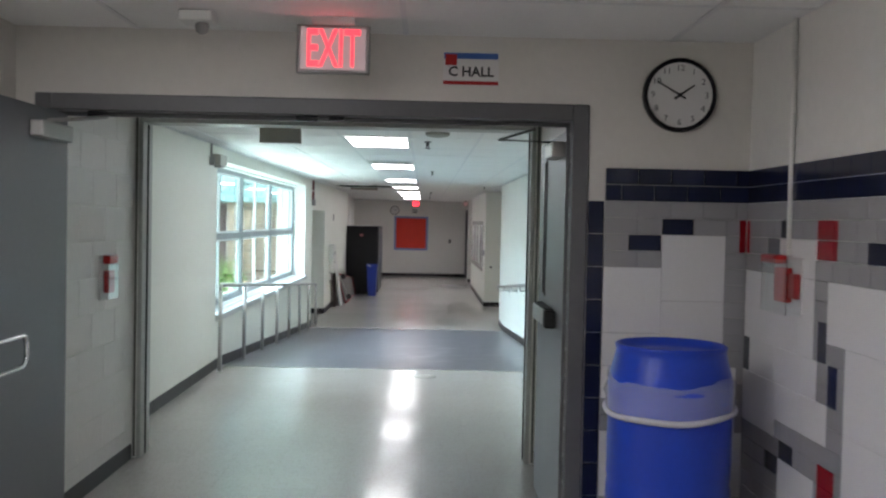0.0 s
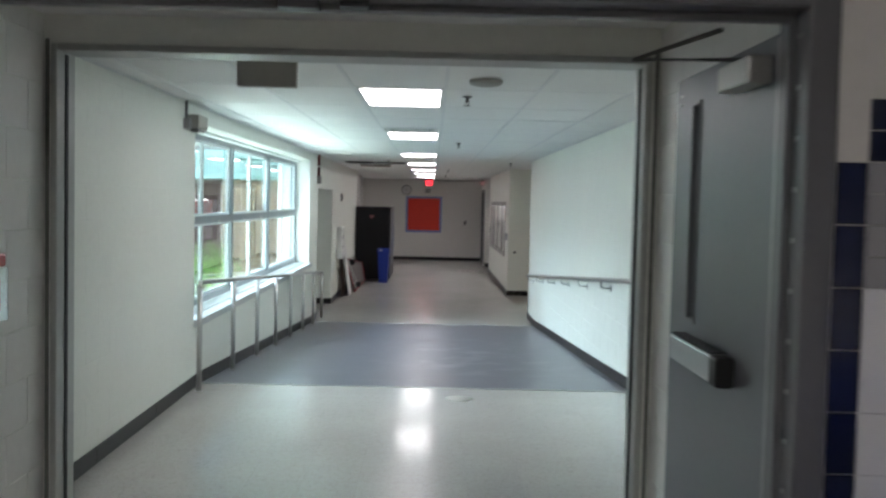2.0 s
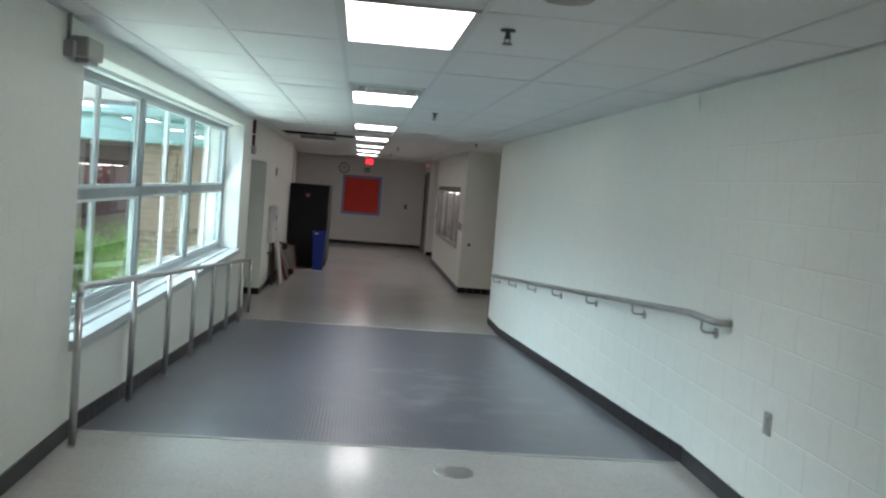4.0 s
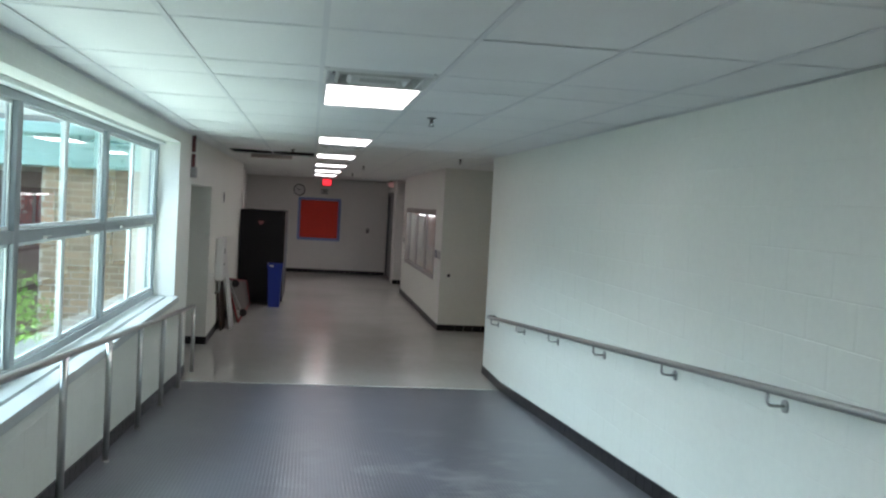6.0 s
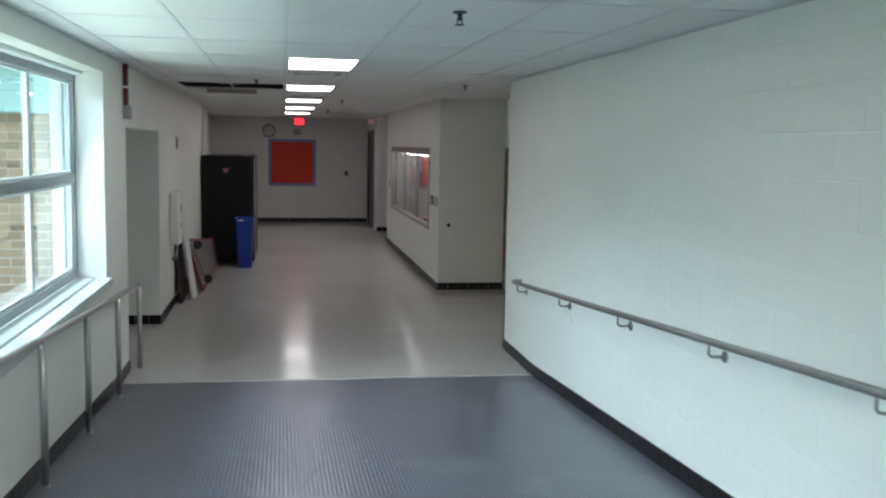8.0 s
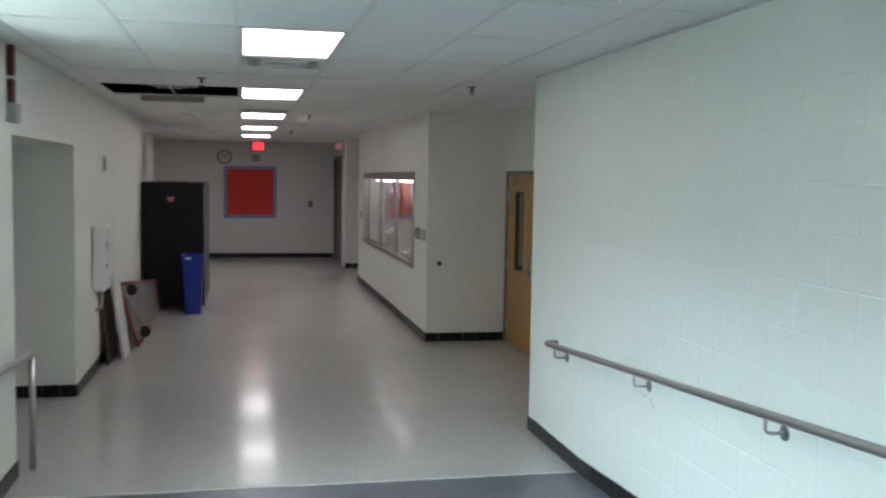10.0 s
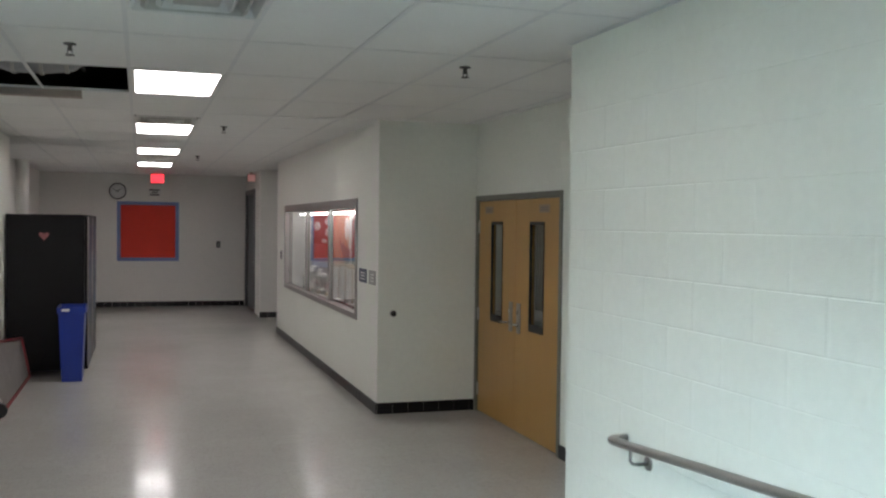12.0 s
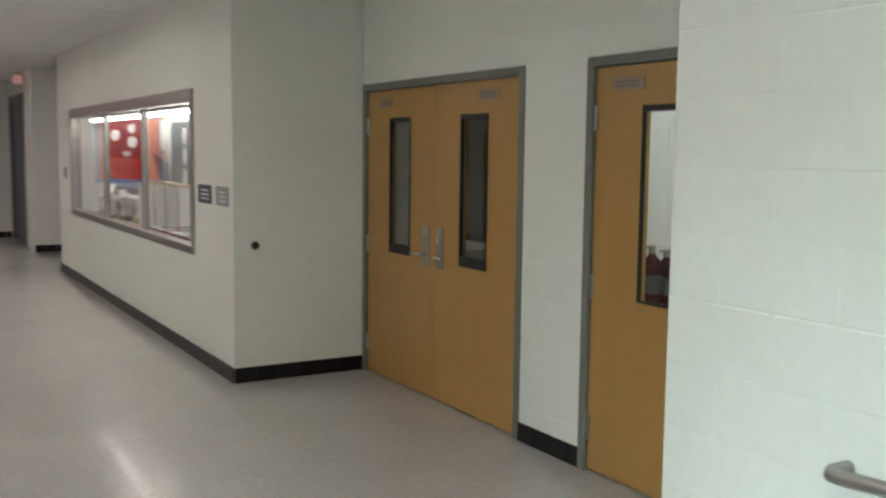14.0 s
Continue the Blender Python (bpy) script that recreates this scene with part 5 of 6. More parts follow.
def slab(bm, a, b, c, t):
    """A slab spanned from corner a by the edges a-b and a-c, with thickness t."""
    a, b, c = Vector(a), Vector(b), Vector(c)
    n = (b - a).cross(c - a).normalized() * t
    q = [a, b, b + c - a, c]
    vs = [bm.verts.new(p) for p in q] + [bm.verts.new(p + n) for p in q]
    bm.faces.new(vs[:4][::-1]), bm.faces.new(vs[4:])
    for k in range(4):
        bm.faces.new((vs[k], vs[(k + 1) % 4], vs[4 + (k + 1) % 4], vs[4 + k]))
    return bm


lb = thing("foam_board", (-1.36, 21.3, Z2), "white panel leaning against the wall by the fountain", "board")
part("sheet", slab(bmesh.new(), (-1.36, 21.27, Z2), (-1.35, 21.72, Z2), (-1.525, 21.14, 0.86), 0.028), WHITE, lb)
bb = thing("hardboard_sheet", (-1.42, 21.6, Z2), "dark brown hardboard leaning behind the white panel", "board")
part("sheet", slab(bmesh.new(), (-1.47, 21.0, Z2), (-1.47, 21.75, Z2), (-1.535, 21.0, 0.30), 0.012), BROWN, bb)

RED_DULL = shade("dull_red_paint", (0.24, 0.02, 0.022), 0.5, 0, 0.15, 12)
ct = thing("platform_cart", (-1.3, 23.2, Z2), "grey platform cart with red frame tipped against the wall", "cart")
A, B, C, D = Vector((-1.28, 22.0, Z2 + 0.02)), Vector((-1.27, 24.95, Z2 + 0.02)), Vector((-1.49, 22.0, 0.29)), Vector((-1.35, 24.9, 0.02))
up, al = (C - A), (B - A)
nn = up.cross(al).normalized()
nn = nn if nn.x > 0 else -nn
bm = bmesh.new()
q = [A, B, D, C]
vs = [bm.verts.new(p) for p in q] + [bm.verts.new(p - nn * 0.03) for p in q]
bm.faces.new(vs[:4]), bm.faces.new(vs[4:][::-1])
for k in range(4):
    bm.faces.new((vs[k], vs[(k + 1) % 4], vs[4 + (k + 1) % 4], vs[4 + k]))
part("deck", bm, CARPET, ct)
for s, e in ((A, B), (C, D), (A, C), (B, D)):
    part("frame_rail", tube(bmesh.new(), (s + nn * 0.006, e + nn * 0.006), 0.015, 8), RED_DULL, ct, "dull red steel frame")
part("strut", tube(bmesh.new(), (A + al * 0.03 + up * 0.85 + nn * 0.03, A + al * 0.25 + up * 0.15 + nn * 0.03), 0.012, 8), STEEL_DULL, ct)
for f, g in ((0.05, 0.16), (0.05, 0.84)):
    c = A + al * f + up * g + nn * 0.02
    w = part("caster", boxes((c.x - 0.02, c.x + 0.03, c.y - 0.05, c.y + 0.05, c.z - 0.05, c.z + 0.05), bevel=0.006), STEEL_DULL, ct)
    bm = bmesh.new()
    disc(bm, c + nn * 0.085 + Vector((0, -0.022, 0)), (0, 1, 0), 0.062, 0.044, 20)
    part("wheel", bm, BLACK_R, w, "black rubber wheel")

cb = thing("bulletin_board", (0.08, END_Y, 1.12), "red bulletin board with a blue border on the end wall", "bulletin board")
part("panel", boxes((-0.47, 0.62, END_Y - 0.018, END_Y - 0.0005, 0.58, 1.67)), RED_FELT, cb)
for q in ((-0.54, -0.47, 0.51, 1.74), (0.62, 0.69, 0.51, 1.74), (-0.47, 0.62, 0.51, 0.58), (-0.47, 0.62, 1.67, 1.74)):
    part("border", boxes((q[0], q[1], END_Y - 0.024, END_Y - 0.0005, q[2], q[3]), bevel=0.004), BLUE_TRIM, cb, "blue border strip")
hn = thing("hall_sign", (0.20, END_Y, 1.94), "small white hall sign with dark print on the end wall", "sign")
part("sheet", boxes((0.08, 0.32, END_Y - 0.004, END_Y - 0.0005, 1.86, 2.02)), PAPER, hn)
for z, w in ((1.985, 0.10), (1.935, 0.06), (1.885, 0.09)):
    part("print", boxes((0.20 - w, 0.20 + w, END_Y - 0.0055, END_Y - 0.0041, z - 0.010, z + 0.014)), INK, hn)
pc = thing("boxed_pipe", (-1.86, 30.2, Z2), "white painted riser pipe in the corner", "pipe")
bm = bmesh.new()
lathe(bm, [(0.10, Z2), (0.10, CZ)], 20, (-1.90, 30.2), cap=False)
part("pipe", bm, PAINT_FLAT, pc)
part("collar", lathe(bmesh.new(), [(0.13, CZ - 0.03), (0.13, CZ - 0.001)], 20, (-1.90, 30.2)), PAINT_FLAT, pc)
fz = thing("door_6", (2.10, 33.2, Z2), "dark grey steel door at the end of the hall", "door", "", "structure")
part("leaf", boxes((2.11, 2.155, 32.50, 34.04, Z2 + 0.01, 1.90), bevel=0.003), DOOR_GREY, fz)
part("frame", boxes((2.055, 2.20, 32.40, 32.499, Z2, 2.0), (2.055, 2.20, 34.041, 34.14, Z2, 2.0), (2.055, 2.20, 32.499, 34.041, 1.901, 2.0)), FRAME_GREY, fz)
part("handle", boxes((2.07, 2.109, 32.62, 32.72, 0.52, 0.56), bevel=0.006), STEEL, fz)

# ---- display case ----
dc = thing("display_case", (CASE_X, (C0 + C1) / 2, CZ0), "built-in lit display case with aluminium frame and sliding glass", "display case")
cx1 = CASE_X + 0.40
FR = ((C0, C1, CZ0, CZ0 + 0.06), (C0, C1, CZ1 - 0.10, CZ1), (C0, C0 + 0.06, CZ0 + 0.06, CZ1 - 0.10), (C1 - 0.06, C1, CZ0 + 0.06, CZ1 - 0.10))
for q in FR:
    part("frame_bar", boxes((CASE_X - 0.018, CASE_X + 0.10, *q), bevel=0.004, seg=1), CASE_ALU, dc)
MY = (24.60, 26.24)
for y in MY:
    part("mullion", boxes((CASE_X + 0.015, CASE_X + 0.07, y - 0.03, y + 0.03, CZ0 + 0.061, CZ1 - 0.101), bevel=0.003, seg=1), CASE_ALU, dc)
E0 = (C0 + 0.06, MY[0] + 0.03, MY[1] + 0.03)
E1 = (MY[0] - 0.03, MY[1] - 0.03, C1 - 0.06)
for a, b in zip(E0, E1):
    g = part("glass_pane", boxes((CASE_X + 0.04, CASE_X + 0.046, a, b, CZ0 + 0.061, CZ1 - 0.101)), GLASS, dc)
    g.visible_shadow = False
part("case_floor", boxes((CASE_X + 0.151, cx1, C0 - 0.05, C1 + 0.05, CZ0 - 0.04, CZ0 + 0.02)), WHITE, dc)
part("case_top", boxes((CASE_X + 0.151, cx1, C0 - 0.05, C1 + 0.05, CZ1 + 0.0, CZ1 + 0.05)), WHITE, dc)
part("case_side", boxes((CASE_X + 0.151, cx1, C0 - 0.06, C0 - 0.02, CZ0 + 0.021, CZ1 - 0.001)), GREYP, dc, "grey side panel")
part("case_side", boxes((CASE_X + 0.151, cx1, C1 + 0.02, C1 + 0.06, CZ0 + 0.021, CZ1 - 0.001)), WHITE, dc)
PEACH = shade("peach_backing", (0.55, 0.26, 0.19), 0.7, 0, 0.06, 10)
MAROON = shade("maroon_backing", (0.17, 0.02, 0.03), 0.8, 0, 0.08, 10)
PALE = shade("pale_backing", (0.36, 0.34, 0.36), 0.8, 0, 0.08, 10)
SLATE = shade("slate_board", (0.10, 0.115, 0.13), 0.7, 0, 0.1, 12)
for a, b, m, l in ((C0 - 0.02, 24.20, PALE, "pale grey backing board"), (24.201, 25.14, WHITE, "white backing board"), (25.141, 26.10, PEACH, "peach backing board"), (26.101, 27.80, MAROON, "maroon backing board"), (27.801, C1 + 0.02, PALE, "pale grey backing board")):
    part("backing", boxes((cx1 - 0.02, cx1, a, b, CZ0 + 0.021, CZ1 - 0.001)), m, dc, l)
for y in (23.55, 24.80, 26.05, 27.30):
    l = part("lamp_holder", boxes((CASE_X + 0.17, CASE_X + 0.29, y - 0.60, y + 0.60, CZ1 - 0.12, CZ1 - 0.001), bevel=0.005), WHITE, dc)
    part("tube_lamp", boxes((CASE_X + 0.19, CASE_X + 0.27, y - 0.56, y + 0.56, CZ1 - 0.150, CZ1 - 0.121), bevel=0.008), LAMP_CASE, l, "lit fluorescent tube")
TROPHY = shade("silver_trophy", (0.62, 0.60, 0.57), 0.2, 1.0, 0.05, 20)
rt = random.Random(11)
for k in range(12):
    y, x, s = 25.85 + 0.17 * k, CASE_X + 0.21 + rt.uniform(0, 0.11), rt.uniform(0.6, 1.05)
    t = thing("trophy", (x, y, CZ0 + 0.021), "small silver trophy cup on a dark base in the case", "trophy", "case trophies")
    z = CZ0 + 0.0212
    part("plinth", boxes((x - 0.05 * s, x + 0.05 * s, y - 0.05 * s, y + 0.05 * s, z, z + 0.06 * s), bevel=0.004), BLACK_R if k % 3 else MAPLE, t)
    bm = bmesh.new()
    z += 0.0602 * s
    lathe(bm, [(0.04 * s, z), (0.035 * s, z + 0.01), (0.012 * s, z + 0.03 * s), (0.010 * s, z + 0.12 * s), (0.03 * s, z + 0.15 * s), (0.055 * s, z + 0.20 * s), (0.06 * s, z + 0.28 * s), (0.055 * s, z + 0.28 * s), (0.02 * s, z + 0.19 * s)], 16, (x, y))
    part("cup", bm, TROPHY, t)
PINE = shade("pale_wood_edge", (0.46, 0.33, 0.20), 0.6, 0, 0.08, 14)
for k, (y, w, h) in enumerate(((24.42, 0.34, 0.43), (24.84, 0.36, 0.44), (25.24, 0.32, 0.42), (25.60, 0.30, 0.40))):
    t = thing("white_box", (CASE_X + 0.30, y, CZ0 + 0.021), "upright pale box with a wooden edge in the display case", "box", "case boxes")
    part("carton", boxes((CASE_X + 0.25, CASE_X + 0.36, y - w / 2, y + w / 2, CZ0 + 0.0212, CZ0 + 0.02 + h), bevel=0.008), PAPER, t)
    part("edge", boxes((CASE_X + 0.247, CASE_X + 0.2495, y - w / 2 + 0.01, y - w / 2 + 0.06, CZ0 + 0.0212, CZ0 + h), bevel=0.0008), PINE, t, "pale wooden edge")
    part("lid", boxes((CASE_X + 0.245, CASE_X + 0.365, y - w / 2 - 0.006, y + w / 2 + 0.006, CZ0 + 0.0205 + h, CZ0 + 0.045 + h), bevel=0.004), PINE, t, "pale wooden lid")
ry = thing("red_tray", (CASE_X + 0.2, 24.2, CZ0 + 0.02), "low dark red tray with pale papers on the case floor", "tray")
part("tray", boxes((CASE_X + 0.155, CASE_X + 0.235, 23.2, 25.3, CZ0 + 0.0212, CZ0 + 0.055), bevel=0.006), RED_T, ry)
for y in (23.5, 24.1, 24.75):
    part("papers", boxes((CASE_X + 0.160, CASE_X + 0.225, y - 0.2, y + 0.2, CZ0 + 0.0552, CZ0 + 0.063), bevel=0.002), PAPER, ry)
for y, z, w, h in ((27.38, 1.30, 0.50, 0.13), (26.55, 1.37, 0.34, 0.10), (26.52, 1.22, 0.42, 0.12), (26.80, 1.09, 0.40, 0.06), (28.0, 1.32, 0.3, 0.16), (27.95, 1.12, 0.2, 0.14), (25.25, 1.28, 0.22, 0.30)):
    t = thing("display_card", (cx1 - 0.021, y, z), "pale rounded card pinned to the case backing", "card", "case cards")
    bm = bmesh.new()
    disc(bm, (0, 0, 0), (-1, 0, 0), 0.5, 0.008, 24)
    for v_ in bm.verts:
        v_.co.y, v_.co.z = v_.co.y * w + y, v_.co.z * h + z
        v_.co.x += cx1 - 0.021
    part("sheet", bm, PAPER, t)
fl2 = thing("red_pennant", (cx1 - 0.02, 26.9, 0.9), "bright red cloth pennant with a blue hem hung in the case", "pennant")
part("cloth", boxes((cx1 - 0.034, cx1 - 0.0205, 26.25, 27.62, 0.80, 1.04), bevel=0.003), RED, fl2)
part("blue_hem", boxes((cx1 - 0.036, cx1 - 0.0205, 25.16, 27.79, 0.715, 0.799), bevel=0.003), BLUE_TRIM, fl2, "blue hem")
sb = thing("slate_poster", (cx1 - 0.02, 24.5, 0.9), "dark slate poster with pale round prints in the case", "poster")
part("sheet", boxes((cx1 - 0.030, cx1 - 0.0205, 24.08, 24.92, 0.82, 1.40), bevel=0.002), SLATE, sb)
for z in (1.27, 1.09, 0.90):
    bm = bmesh.new()
    disc(bm, (cx1 - 0.0302, 24.47, z), (-1, 0, 0), 0.075, 0.004, 20)
    part("round_print", bm, PAPER, sb, "pale round print")
jk = thing("dark_pennant", (cx1 - 0.03, 25.3, 0.9), "dark slate blue pennant hanging in the case", "pennant")
bm = bmesh.new()
pts = [(25.55, 1.12), (24.95, 1.02), (24.93, 0.82), (25.15, 0.81)]
fr_, bk_ = [bm.verts.new((cx1 - 0.060, y, z)) for y, z in pts], [bm.verts.new((cx1 - 0.052, y, z)) for y, z in pts]
bm.faces.new(fr_), bm.faces.new(bk_[::-1])
for k in range(len(pts)):
    bm.faces.new((fr_[k], bk_[k], bk_[(k + 1) % len(pts)], fr_[(k + 1) % len(pts)]))
part("cloth", bm, SLATE, jk)
e2 = thing("exit_sign", (1.97, 32.2, CZ), "small lit exit sign hung beside the grey end door", "exit sign", "exit signs")
part("housing", boxes((1.89, 2.05, 32.205, 32.245, 2.125, 2.275), bevel=0.005), BEIGE_SIGN, e2)
part("canopy", boxes((1.94, 2.0, 32.2, 32.25, 2.2755, CZ - 0.001), bevel=0.003), BEIGE_SIGN, e2)
part("face", boxes((1.90, 2.04, 32.199, 32.2045, 2.135, 2.265)), EXIT_DIM, e2, "dimly glowing red face")
for y0, y1, m, l in ((22.49, 22.80, SIGN_NAVY, "small navy room sign with white print"), (22.11, 22.37, GREYP, "small grey room sign")):
    t = thing("room_sign", (CASE_X, (y0 + y1) / 2, 0.83), l, "sign", "room signs")
    part("plate", boxes((CASE_X - 0.010, CASE_X - 0.0005, y0, y1, 0.765, 0.90), bevel=0.002), m, t)
    for z in (0.80, 0.83, 0.86):
        part("print", boxes((CASE_X - 0.0115, CASE_X - 0.0101, y0 + 0.05, y1 - 0.08, z - 0.006, z + 0.006)), PAPER, t)

# ---- courtyard outside the window ----
solid("ground", boxes((-400, -3.11, -400, 400, -0.35, -0.12), (-3.11, LW - 0.401, -400, 17.09, -0.35, -0.12), (-3.11, -2.26, 19.81, 400, -0.35, -0.12)), GRASS, "mown grass of the courtyard", "ground")
solid("pavement", boxes((-6.0, -1.96, 6.0, 17.0, -0.119, -0.06)), PAVING, "pale concrete courtyard paving", "pavement")
BY = 17.0
house = thing("brick_building", (-5.5, BY + 1, -0.12), "tan brick wing with a mint metal fascia across the courtyard", "building")
hw = part("wall", boxes((-3.12, -1.96, BY + 0.02, BY + 0.30, -0.12, 1.86), (-14.0, -3.95, BY + 0.02, BY + 0.30, -0.12, 1.86), (-3.95, -3.12, BY + 0.75, BY + 0.9, -0.12, 1.86), (-3.14, -3.0, BY + 0.301, BY + 0.749, -0.12, 1.86), (-4.05, -3.95, BY + 0.301, BY + 0.749, -0.12, 1.86)), MORTAR, house)
part("fascia", boxes((-14.2, -1.96, BY - 0.12, BY + 0.9, 1.861, 2.32), bevel=0.01), MINT, house, "mint green metal fascia")
part("gutter", boxes((-14.2, -1.96, BY - 0.20, BY - 0.121, 2.20, 2.33), bevel=0.02), MINT, house)
part("roof", boxes((-14.2, -1.96, BY - 0.10, BY + 6, 2.321, 2.40)), PAVING, house)
bd = part("door", boxes((-3.94, -3.15, BY + 0.66, BY + 0.745, -0.12, 1.80), bevel=0.006), DOOR_BROWN, house, "maroon steel door")
part("panel", boxes((-3.86, -3.58, BY + 0.645, BY + 0.659, 0.2, 1.6), (-3.52, -3.23, BY + 0.645, BY + 0.659, 0.2, 1.6)), DOOR_BROWN, bd)
ORIGIN[hw] = ORIGIN[house]
blocks(hw, "x", BY + 0.02, -1, -3.12, -1.98, -0.06, 1.86, (), (-4.0, -1.0), "brick", 0.206, 0.0765, 0.012, 0.005, 0.002, BRICK_M)
blocks(hw, "x", BY + 0.02, -1, -5.6, -3.95, -0.06, 1.86, (), (0, 0), "brick", 0.206, 0.0765, 0.012, 0.005, 0.002, BRICK_M)
far = thing("brick_building", (-14, 8, -0.12), "tan brick building closing the courtyard", "building")
part("wall", boxes((-14.3, -14.0, -10, BY, -0.12, 3.2)), BRICK_M, far)
part("fascia", boxes((-14.4, -13.9, -10, BY, 3.2, 3.7)), MINT, far)


def shrub(x, y, z, r, h, n, seed):
    t = thing("shrub", (x, y, z), "leafy green shrub outside the window", "shrub", "courtyard shrubs")
    rs = random.Random(seed)
    bm = bmesh.new()
    tips = []
    for k in range(16):
        a, b = rs.uniform(0, 6.28), rs.uniform(0.3, 1.0)
        p1 = Vector((x + 0.35 * r * b * math.cos(a), y + 0.35 * r * b * math.sin(a), z + 0.45 * h))
        p2 = Vector((x + r * b * math.cos(a), y + r * b * math.sin(a), z + h * rs.uniform(0.55, 0.95)))
        tube(bm, ((x, y, z), p1, p2), 0.008, 5)
        tips += [p1, p2, (p1 + p2) / 2]
    part("stems", bm, BROWN, t)
    vs, fs = [], []
    for k in range(n):
        c = Vector(rs.choice(tips)) + Vector((rs.gauss(0, 0.13 * r), rs.gauss(0, 0.13 * r), rs.gauss(0, 0.10 * h)))
        d = Vector((rs.gauss(0, 1), rs.gauss(0, 1), rs.gauss(0.2, 0.7))).normalized()
        s = d.cross(Vector((rs.gauss(0, 1), rs.gauss(0, 1), rs.gauss(0, 1)))).normalized()
        l, w = rs.uniform(0.045, 0.085), rs.uniform(0.014, 0.026)
        b = len(vs)
        nrm = d.cross(s) * 0.008
        vs += [c, c + d * l * 0.5 + s * w + nrm, c + d * l, c + d * l * 0.5 - s * w + nrm]
        fs += [(b, b + 1, b + 2), (b, b + 2, b + 3)]
    me = bpy.data.meshes.new("leaves")
    me.from_pydata([tuple(p - ORIGIN[t]) for p in vs], [], fs)
    me.materials.append(LEAF)
    ob = new("leaves", me)
    ob.parent = t
    tagged(ob, kind="stuff")


shrub(-2.75, 13.6, -0.06, 0.55, 0.92, 2400, 1)
shrub(-3.1, 11.8, -0.06, 0.5, 0.85, 2000, 2)
shrub(-3.4, 15.2, -0.06, 0.45, 0.8, 1600, 3)

# ---- blocks and tiles ----
blocks(wr, "y", RW, -1, PY1, ALC_Y0, -0.70, CZ, (), (10.2, 17.95), gap=0.011, d=0.0015, inset=0.004, shift=0.098, bed=0.0015)
blocks(wl, "y", LW, 1, PY1, 25.6, -0.609, CZ, ((W0 - 0.01, W1 + 0.03, WZ0, WZ1), (ALV0, ALV1, -0.7, ALVZ)), (5.4, 9.0), gap=0.003, d=0.0008)
blocks(wvl, "y", VL, 1, 3.60, PY0, 0, CZ, (), (3.6, 5.2), gap=0.006, d=0.0028, mat=PAINT_FLAT)
blocks(wvr, "y", VR, -1, 3.60, PY0, 0, CZ, (), (3.6, 5.2), gap=0.006, d=0.0028, mat=PAINT_FLAT)
blocks(wd, "y", ALC_X, -1, ALC_Y0, ALC_Y1, Z2, CZ, ((DDY0, DDY1, Z2, DH), (D2Y0, D2Y1, Z2, DH)), (17.9, 22.1), gap=0.004, d=0.0012)
blocks(wk, "x", ALC_Y1, -1, CASE_X, ALC_X, Z2, CZ, (), (2.0, 3.1), gap=0.004, d=0.0012)
blocks(wc, "y", CASE_X, -1, ALC_Y1, 28.95, Z2, CZ, ((C0, C1, CZ0, CZ1),), (22.0, 29.0), gap=0.003, d=0.0006, inset=0.001, mat=PAINT_FLAT)
blocks(wdv, "x", 19.68, -1, ALC_X + 0.16, 4.24, Z2, CZ, (), (3.1, 4.3), gap=0.010, d=0.005, shift=0.06)

T = 0.0762
TOP = 1.69


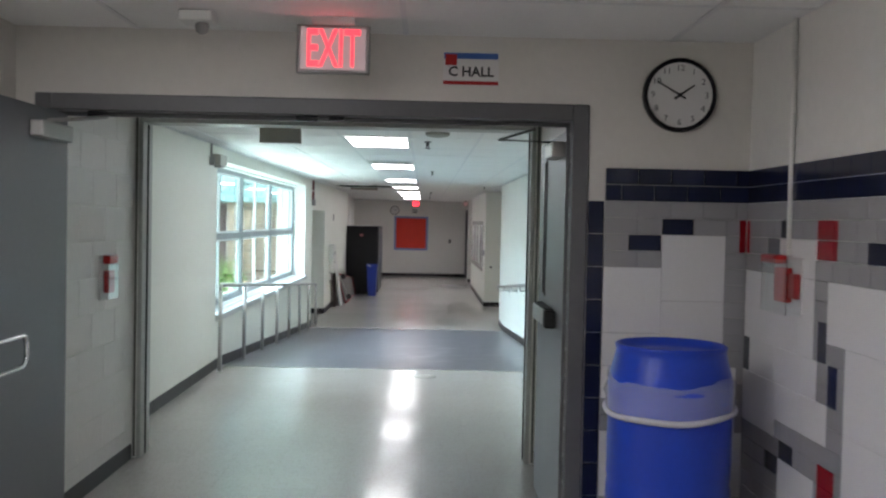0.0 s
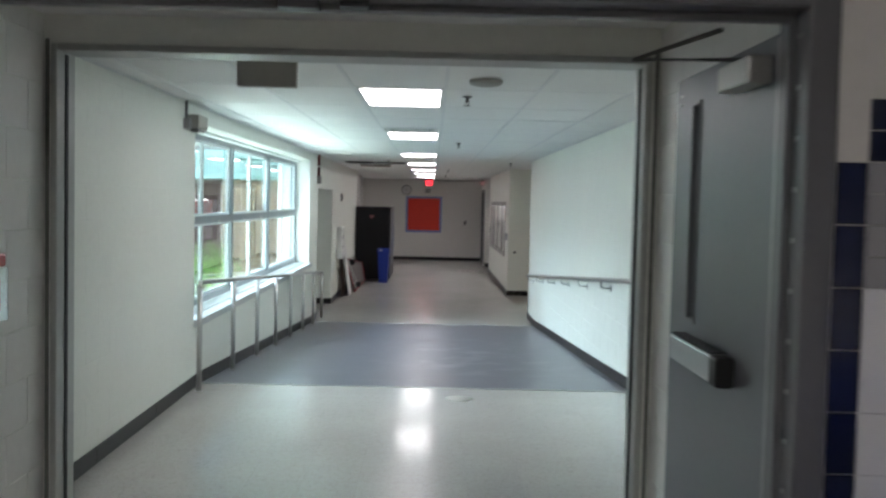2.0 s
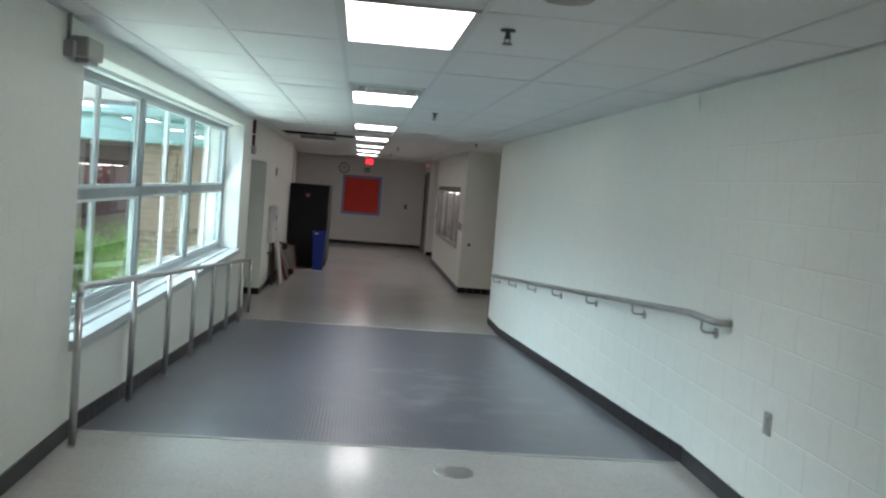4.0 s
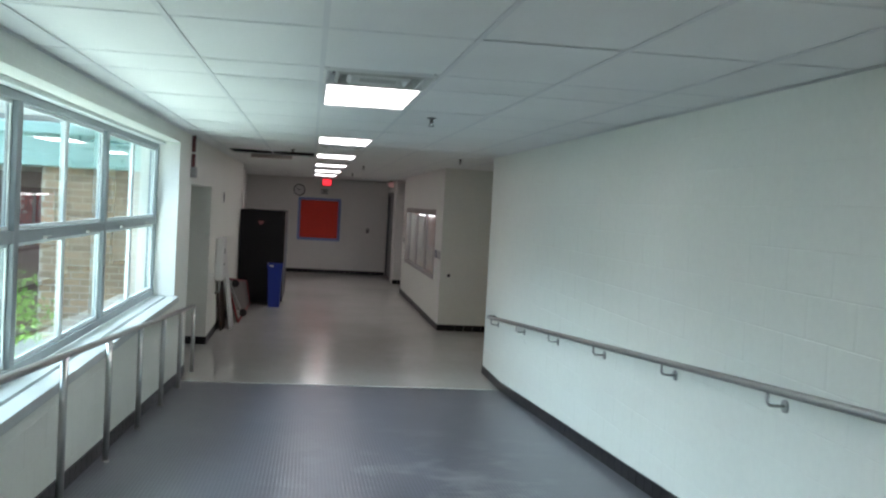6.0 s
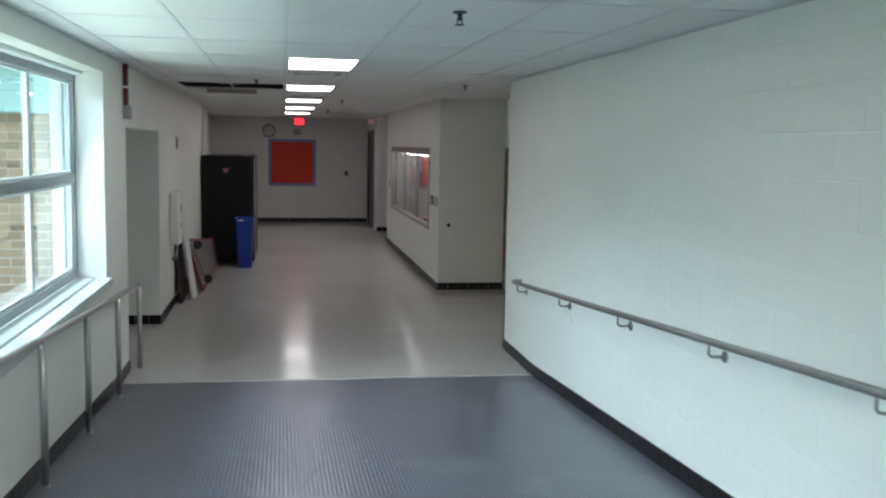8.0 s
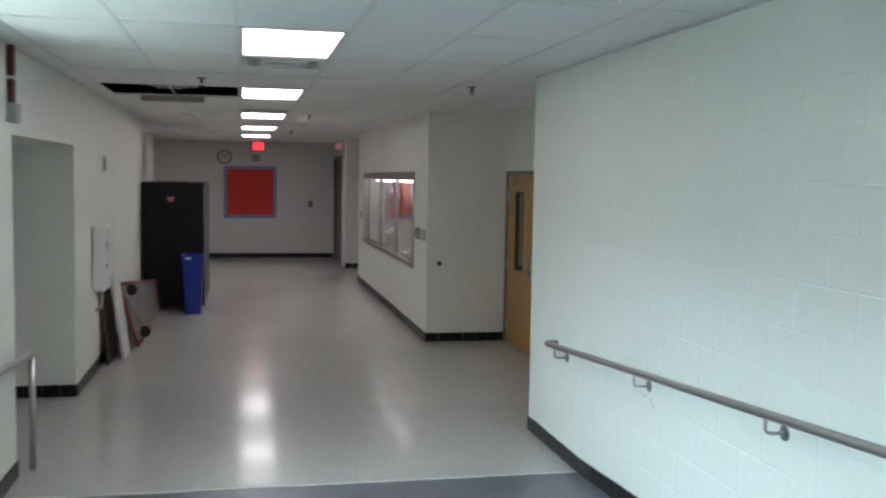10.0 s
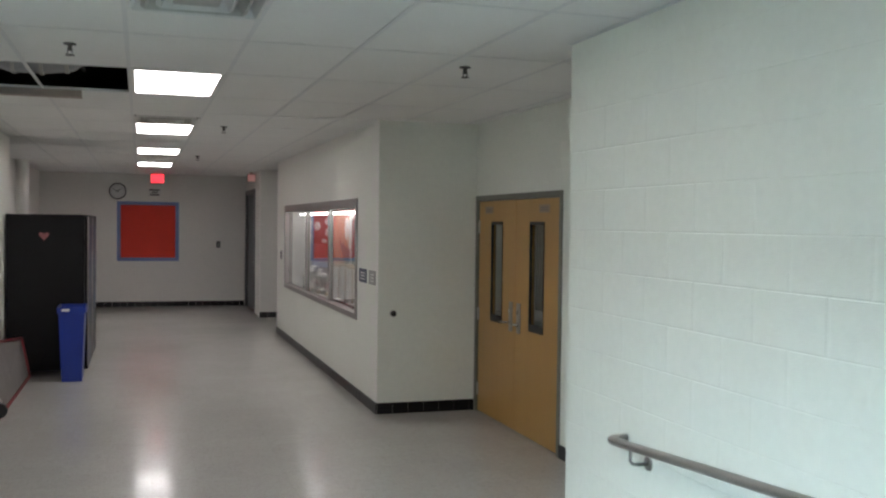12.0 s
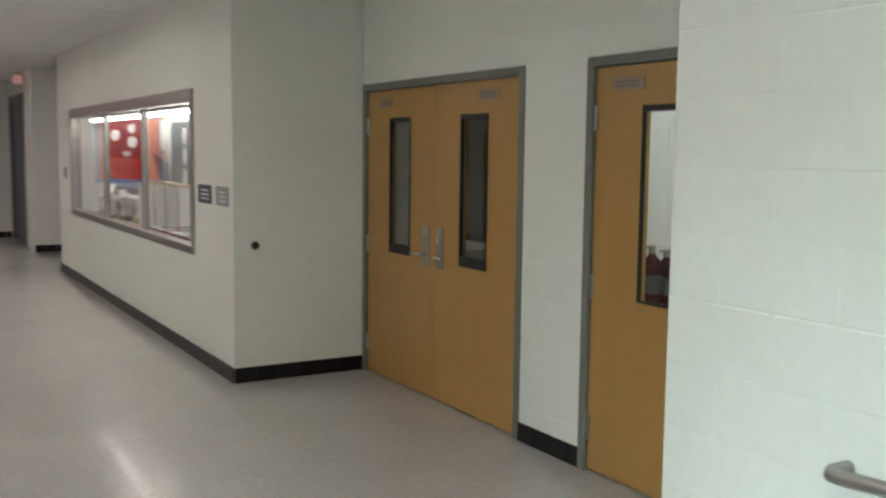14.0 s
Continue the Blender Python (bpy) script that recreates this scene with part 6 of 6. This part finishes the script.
def tile_face(parent, along, face, sign, a0, a1, rects, flip):
    """Glazed tiles: coloured rectangles (from, to, low, high, material), grey between them, a navy band on top."""
    u, n = (Vector((0, sign * -1 * -1, 0)), Vector((sign, 0, 0))) if along == "y" else (Vector((1, 0, 0)), Vector((0, sign, 0)))

    def put(s, e, zb, zt, mat):
        gap = 0.0003 if mat is WHITE_T else 0.0012 if mat is GREY_T else 0.0015
        w, h = e - s - gap, zt - zb - gap
        if w < 0.012 or h < 0.012:
            return
        me = piece_mesh("tile_" + mat.name, w, h, 0.008, 0.0006 if mat in (WHITE_T, GREY_T) else 0.0014, mat)
        if along == "y":
            y = flip - e if flip is not None else s
            place("tile", me, parent, (face, y + gap / 2, zb + gap / 2), Vector((0, 1, 0)), Vector((0, 0, 1)), n)
        else:
            place("tile", me, parent, (s + gap / 2, face, zb + gap / 2), Vector((1, 0, 0)), Vector((0, 0, 1)), n)

    def fill(s, e, zb, zt, mat, w, h, bond=True):
        z, r = zt, 0
        while z > zb + 0.012:
            b = max(z - h, zb)
            x = s - (w / 2 if bond and r % 2 else 0)
            while x < e - 0.012:
                put(max(x, s), min(x + w, e), b, z, mat)
                x += w
            z, r = b, r + 1
    fill(a0, a1, TOP, TOP + 2 * T, NAVY, 2 * T, T, True)
    for s, e, zb, zt, mat in rects:
        fill(s, e, zb, zt, mat, 0.3048 if mat is WHITE_T else 2 * T, 0.3048 if mat is WHITE_T else (2 * T if e - s < 0.1 else T), False)
    z, r = TOP, 0
    while z > 0.3:
        b = z - T
        for s, e in cut(a0, a1, [(q[0], q[1]) for q in rects if q[2] < z - 0.02 and q[3] > b + 0.02]):
            fill(s, e, b, z, GREY_T, 2 * T, T, False)
        z, r = b, r + 1


zr = lambda k: TOP - T * k
for k in range(19):
    me = piece_mesh("tile_navy_tall", 0.073, 0.150, 0.008, 0.0016, NAVY)
    place("tile", me, wfd, (1.356, FY, TOP - 0.1524 * (k + 1) + 0.001), Vector((1, 0, 0)), Vector((0, 0, 1)), Vector((0, -1, 0)))
    if TOP - 0.1524 * (k + 2) < 0:
        break
tile_face(wfd, "x", FY, -1, 1.432, 2.10, [
    (1.700, 1.845, zr(2), zr(1), NAVY), (1.545, 1.700, zr(3), zr(2), NAVY),
    (1.700, 1.995, zr(10), zr(2), WHITE_T), (1.432, 1.700, zr(10), zr(4), WHITE_T),
    (1.432, 2.060, zr(12), zr(10), WHITE_T), (1.475, 2.060, zr(14), zr(12), WHITE_T), (1.432, 2.10, zr(18), zr(14), WHITE_T),
    (2.060, 2.090, zr(3), zr(1), RED_T)], None)
tile_face(wfr, "y", 2.10, -1, 0.012, 2.3, [
    (0.012, 0.05, zr(3), zr(1), RED_T), (0.44, 0.52, zr(2), zr(1), NAVY), (0.29, 0.43, zr(3), zr(2), SLATE_T),
    (0.43, 0.80, zr(4), zr(2), WHITE_T), (0.012, 0.80, zr(8), zr(4), WHITE_T), (0.09, 0.84, zr(10), zr(8), WHITE_T), (0.012, 0.09, zr(10), zr(8), SLATE_T),
    (0.42, 0.94, zr(12), zr(10), WHITE_T), (0.012, 0.42, zr(13), zr(10), WHITE_T), (0.81, 0.99, zr(3), zr(1), RED_T), (1.23, 1.37, zr(3), zr(2), NAVY),
    (0.92, 2.3, zr(7), zr(4), WHITE_T), (0.84, 0.92, zr(8), zr(6), NAVY), (0.94, 1.02, zr(10), zr(8), NAVY), (1.08, 2.3, zr(18), zr(7), WHITE_T),
    (0.48, 0.63, zr(14), zr(13), NAVY), (0.33, 0.47, zr(15), zr(14), NAVY), (0.47, 0.84, zr(18), zr(14), WHITE_T), (0.87, 1.02, zr(15), zr(13), RED_T)], FY)
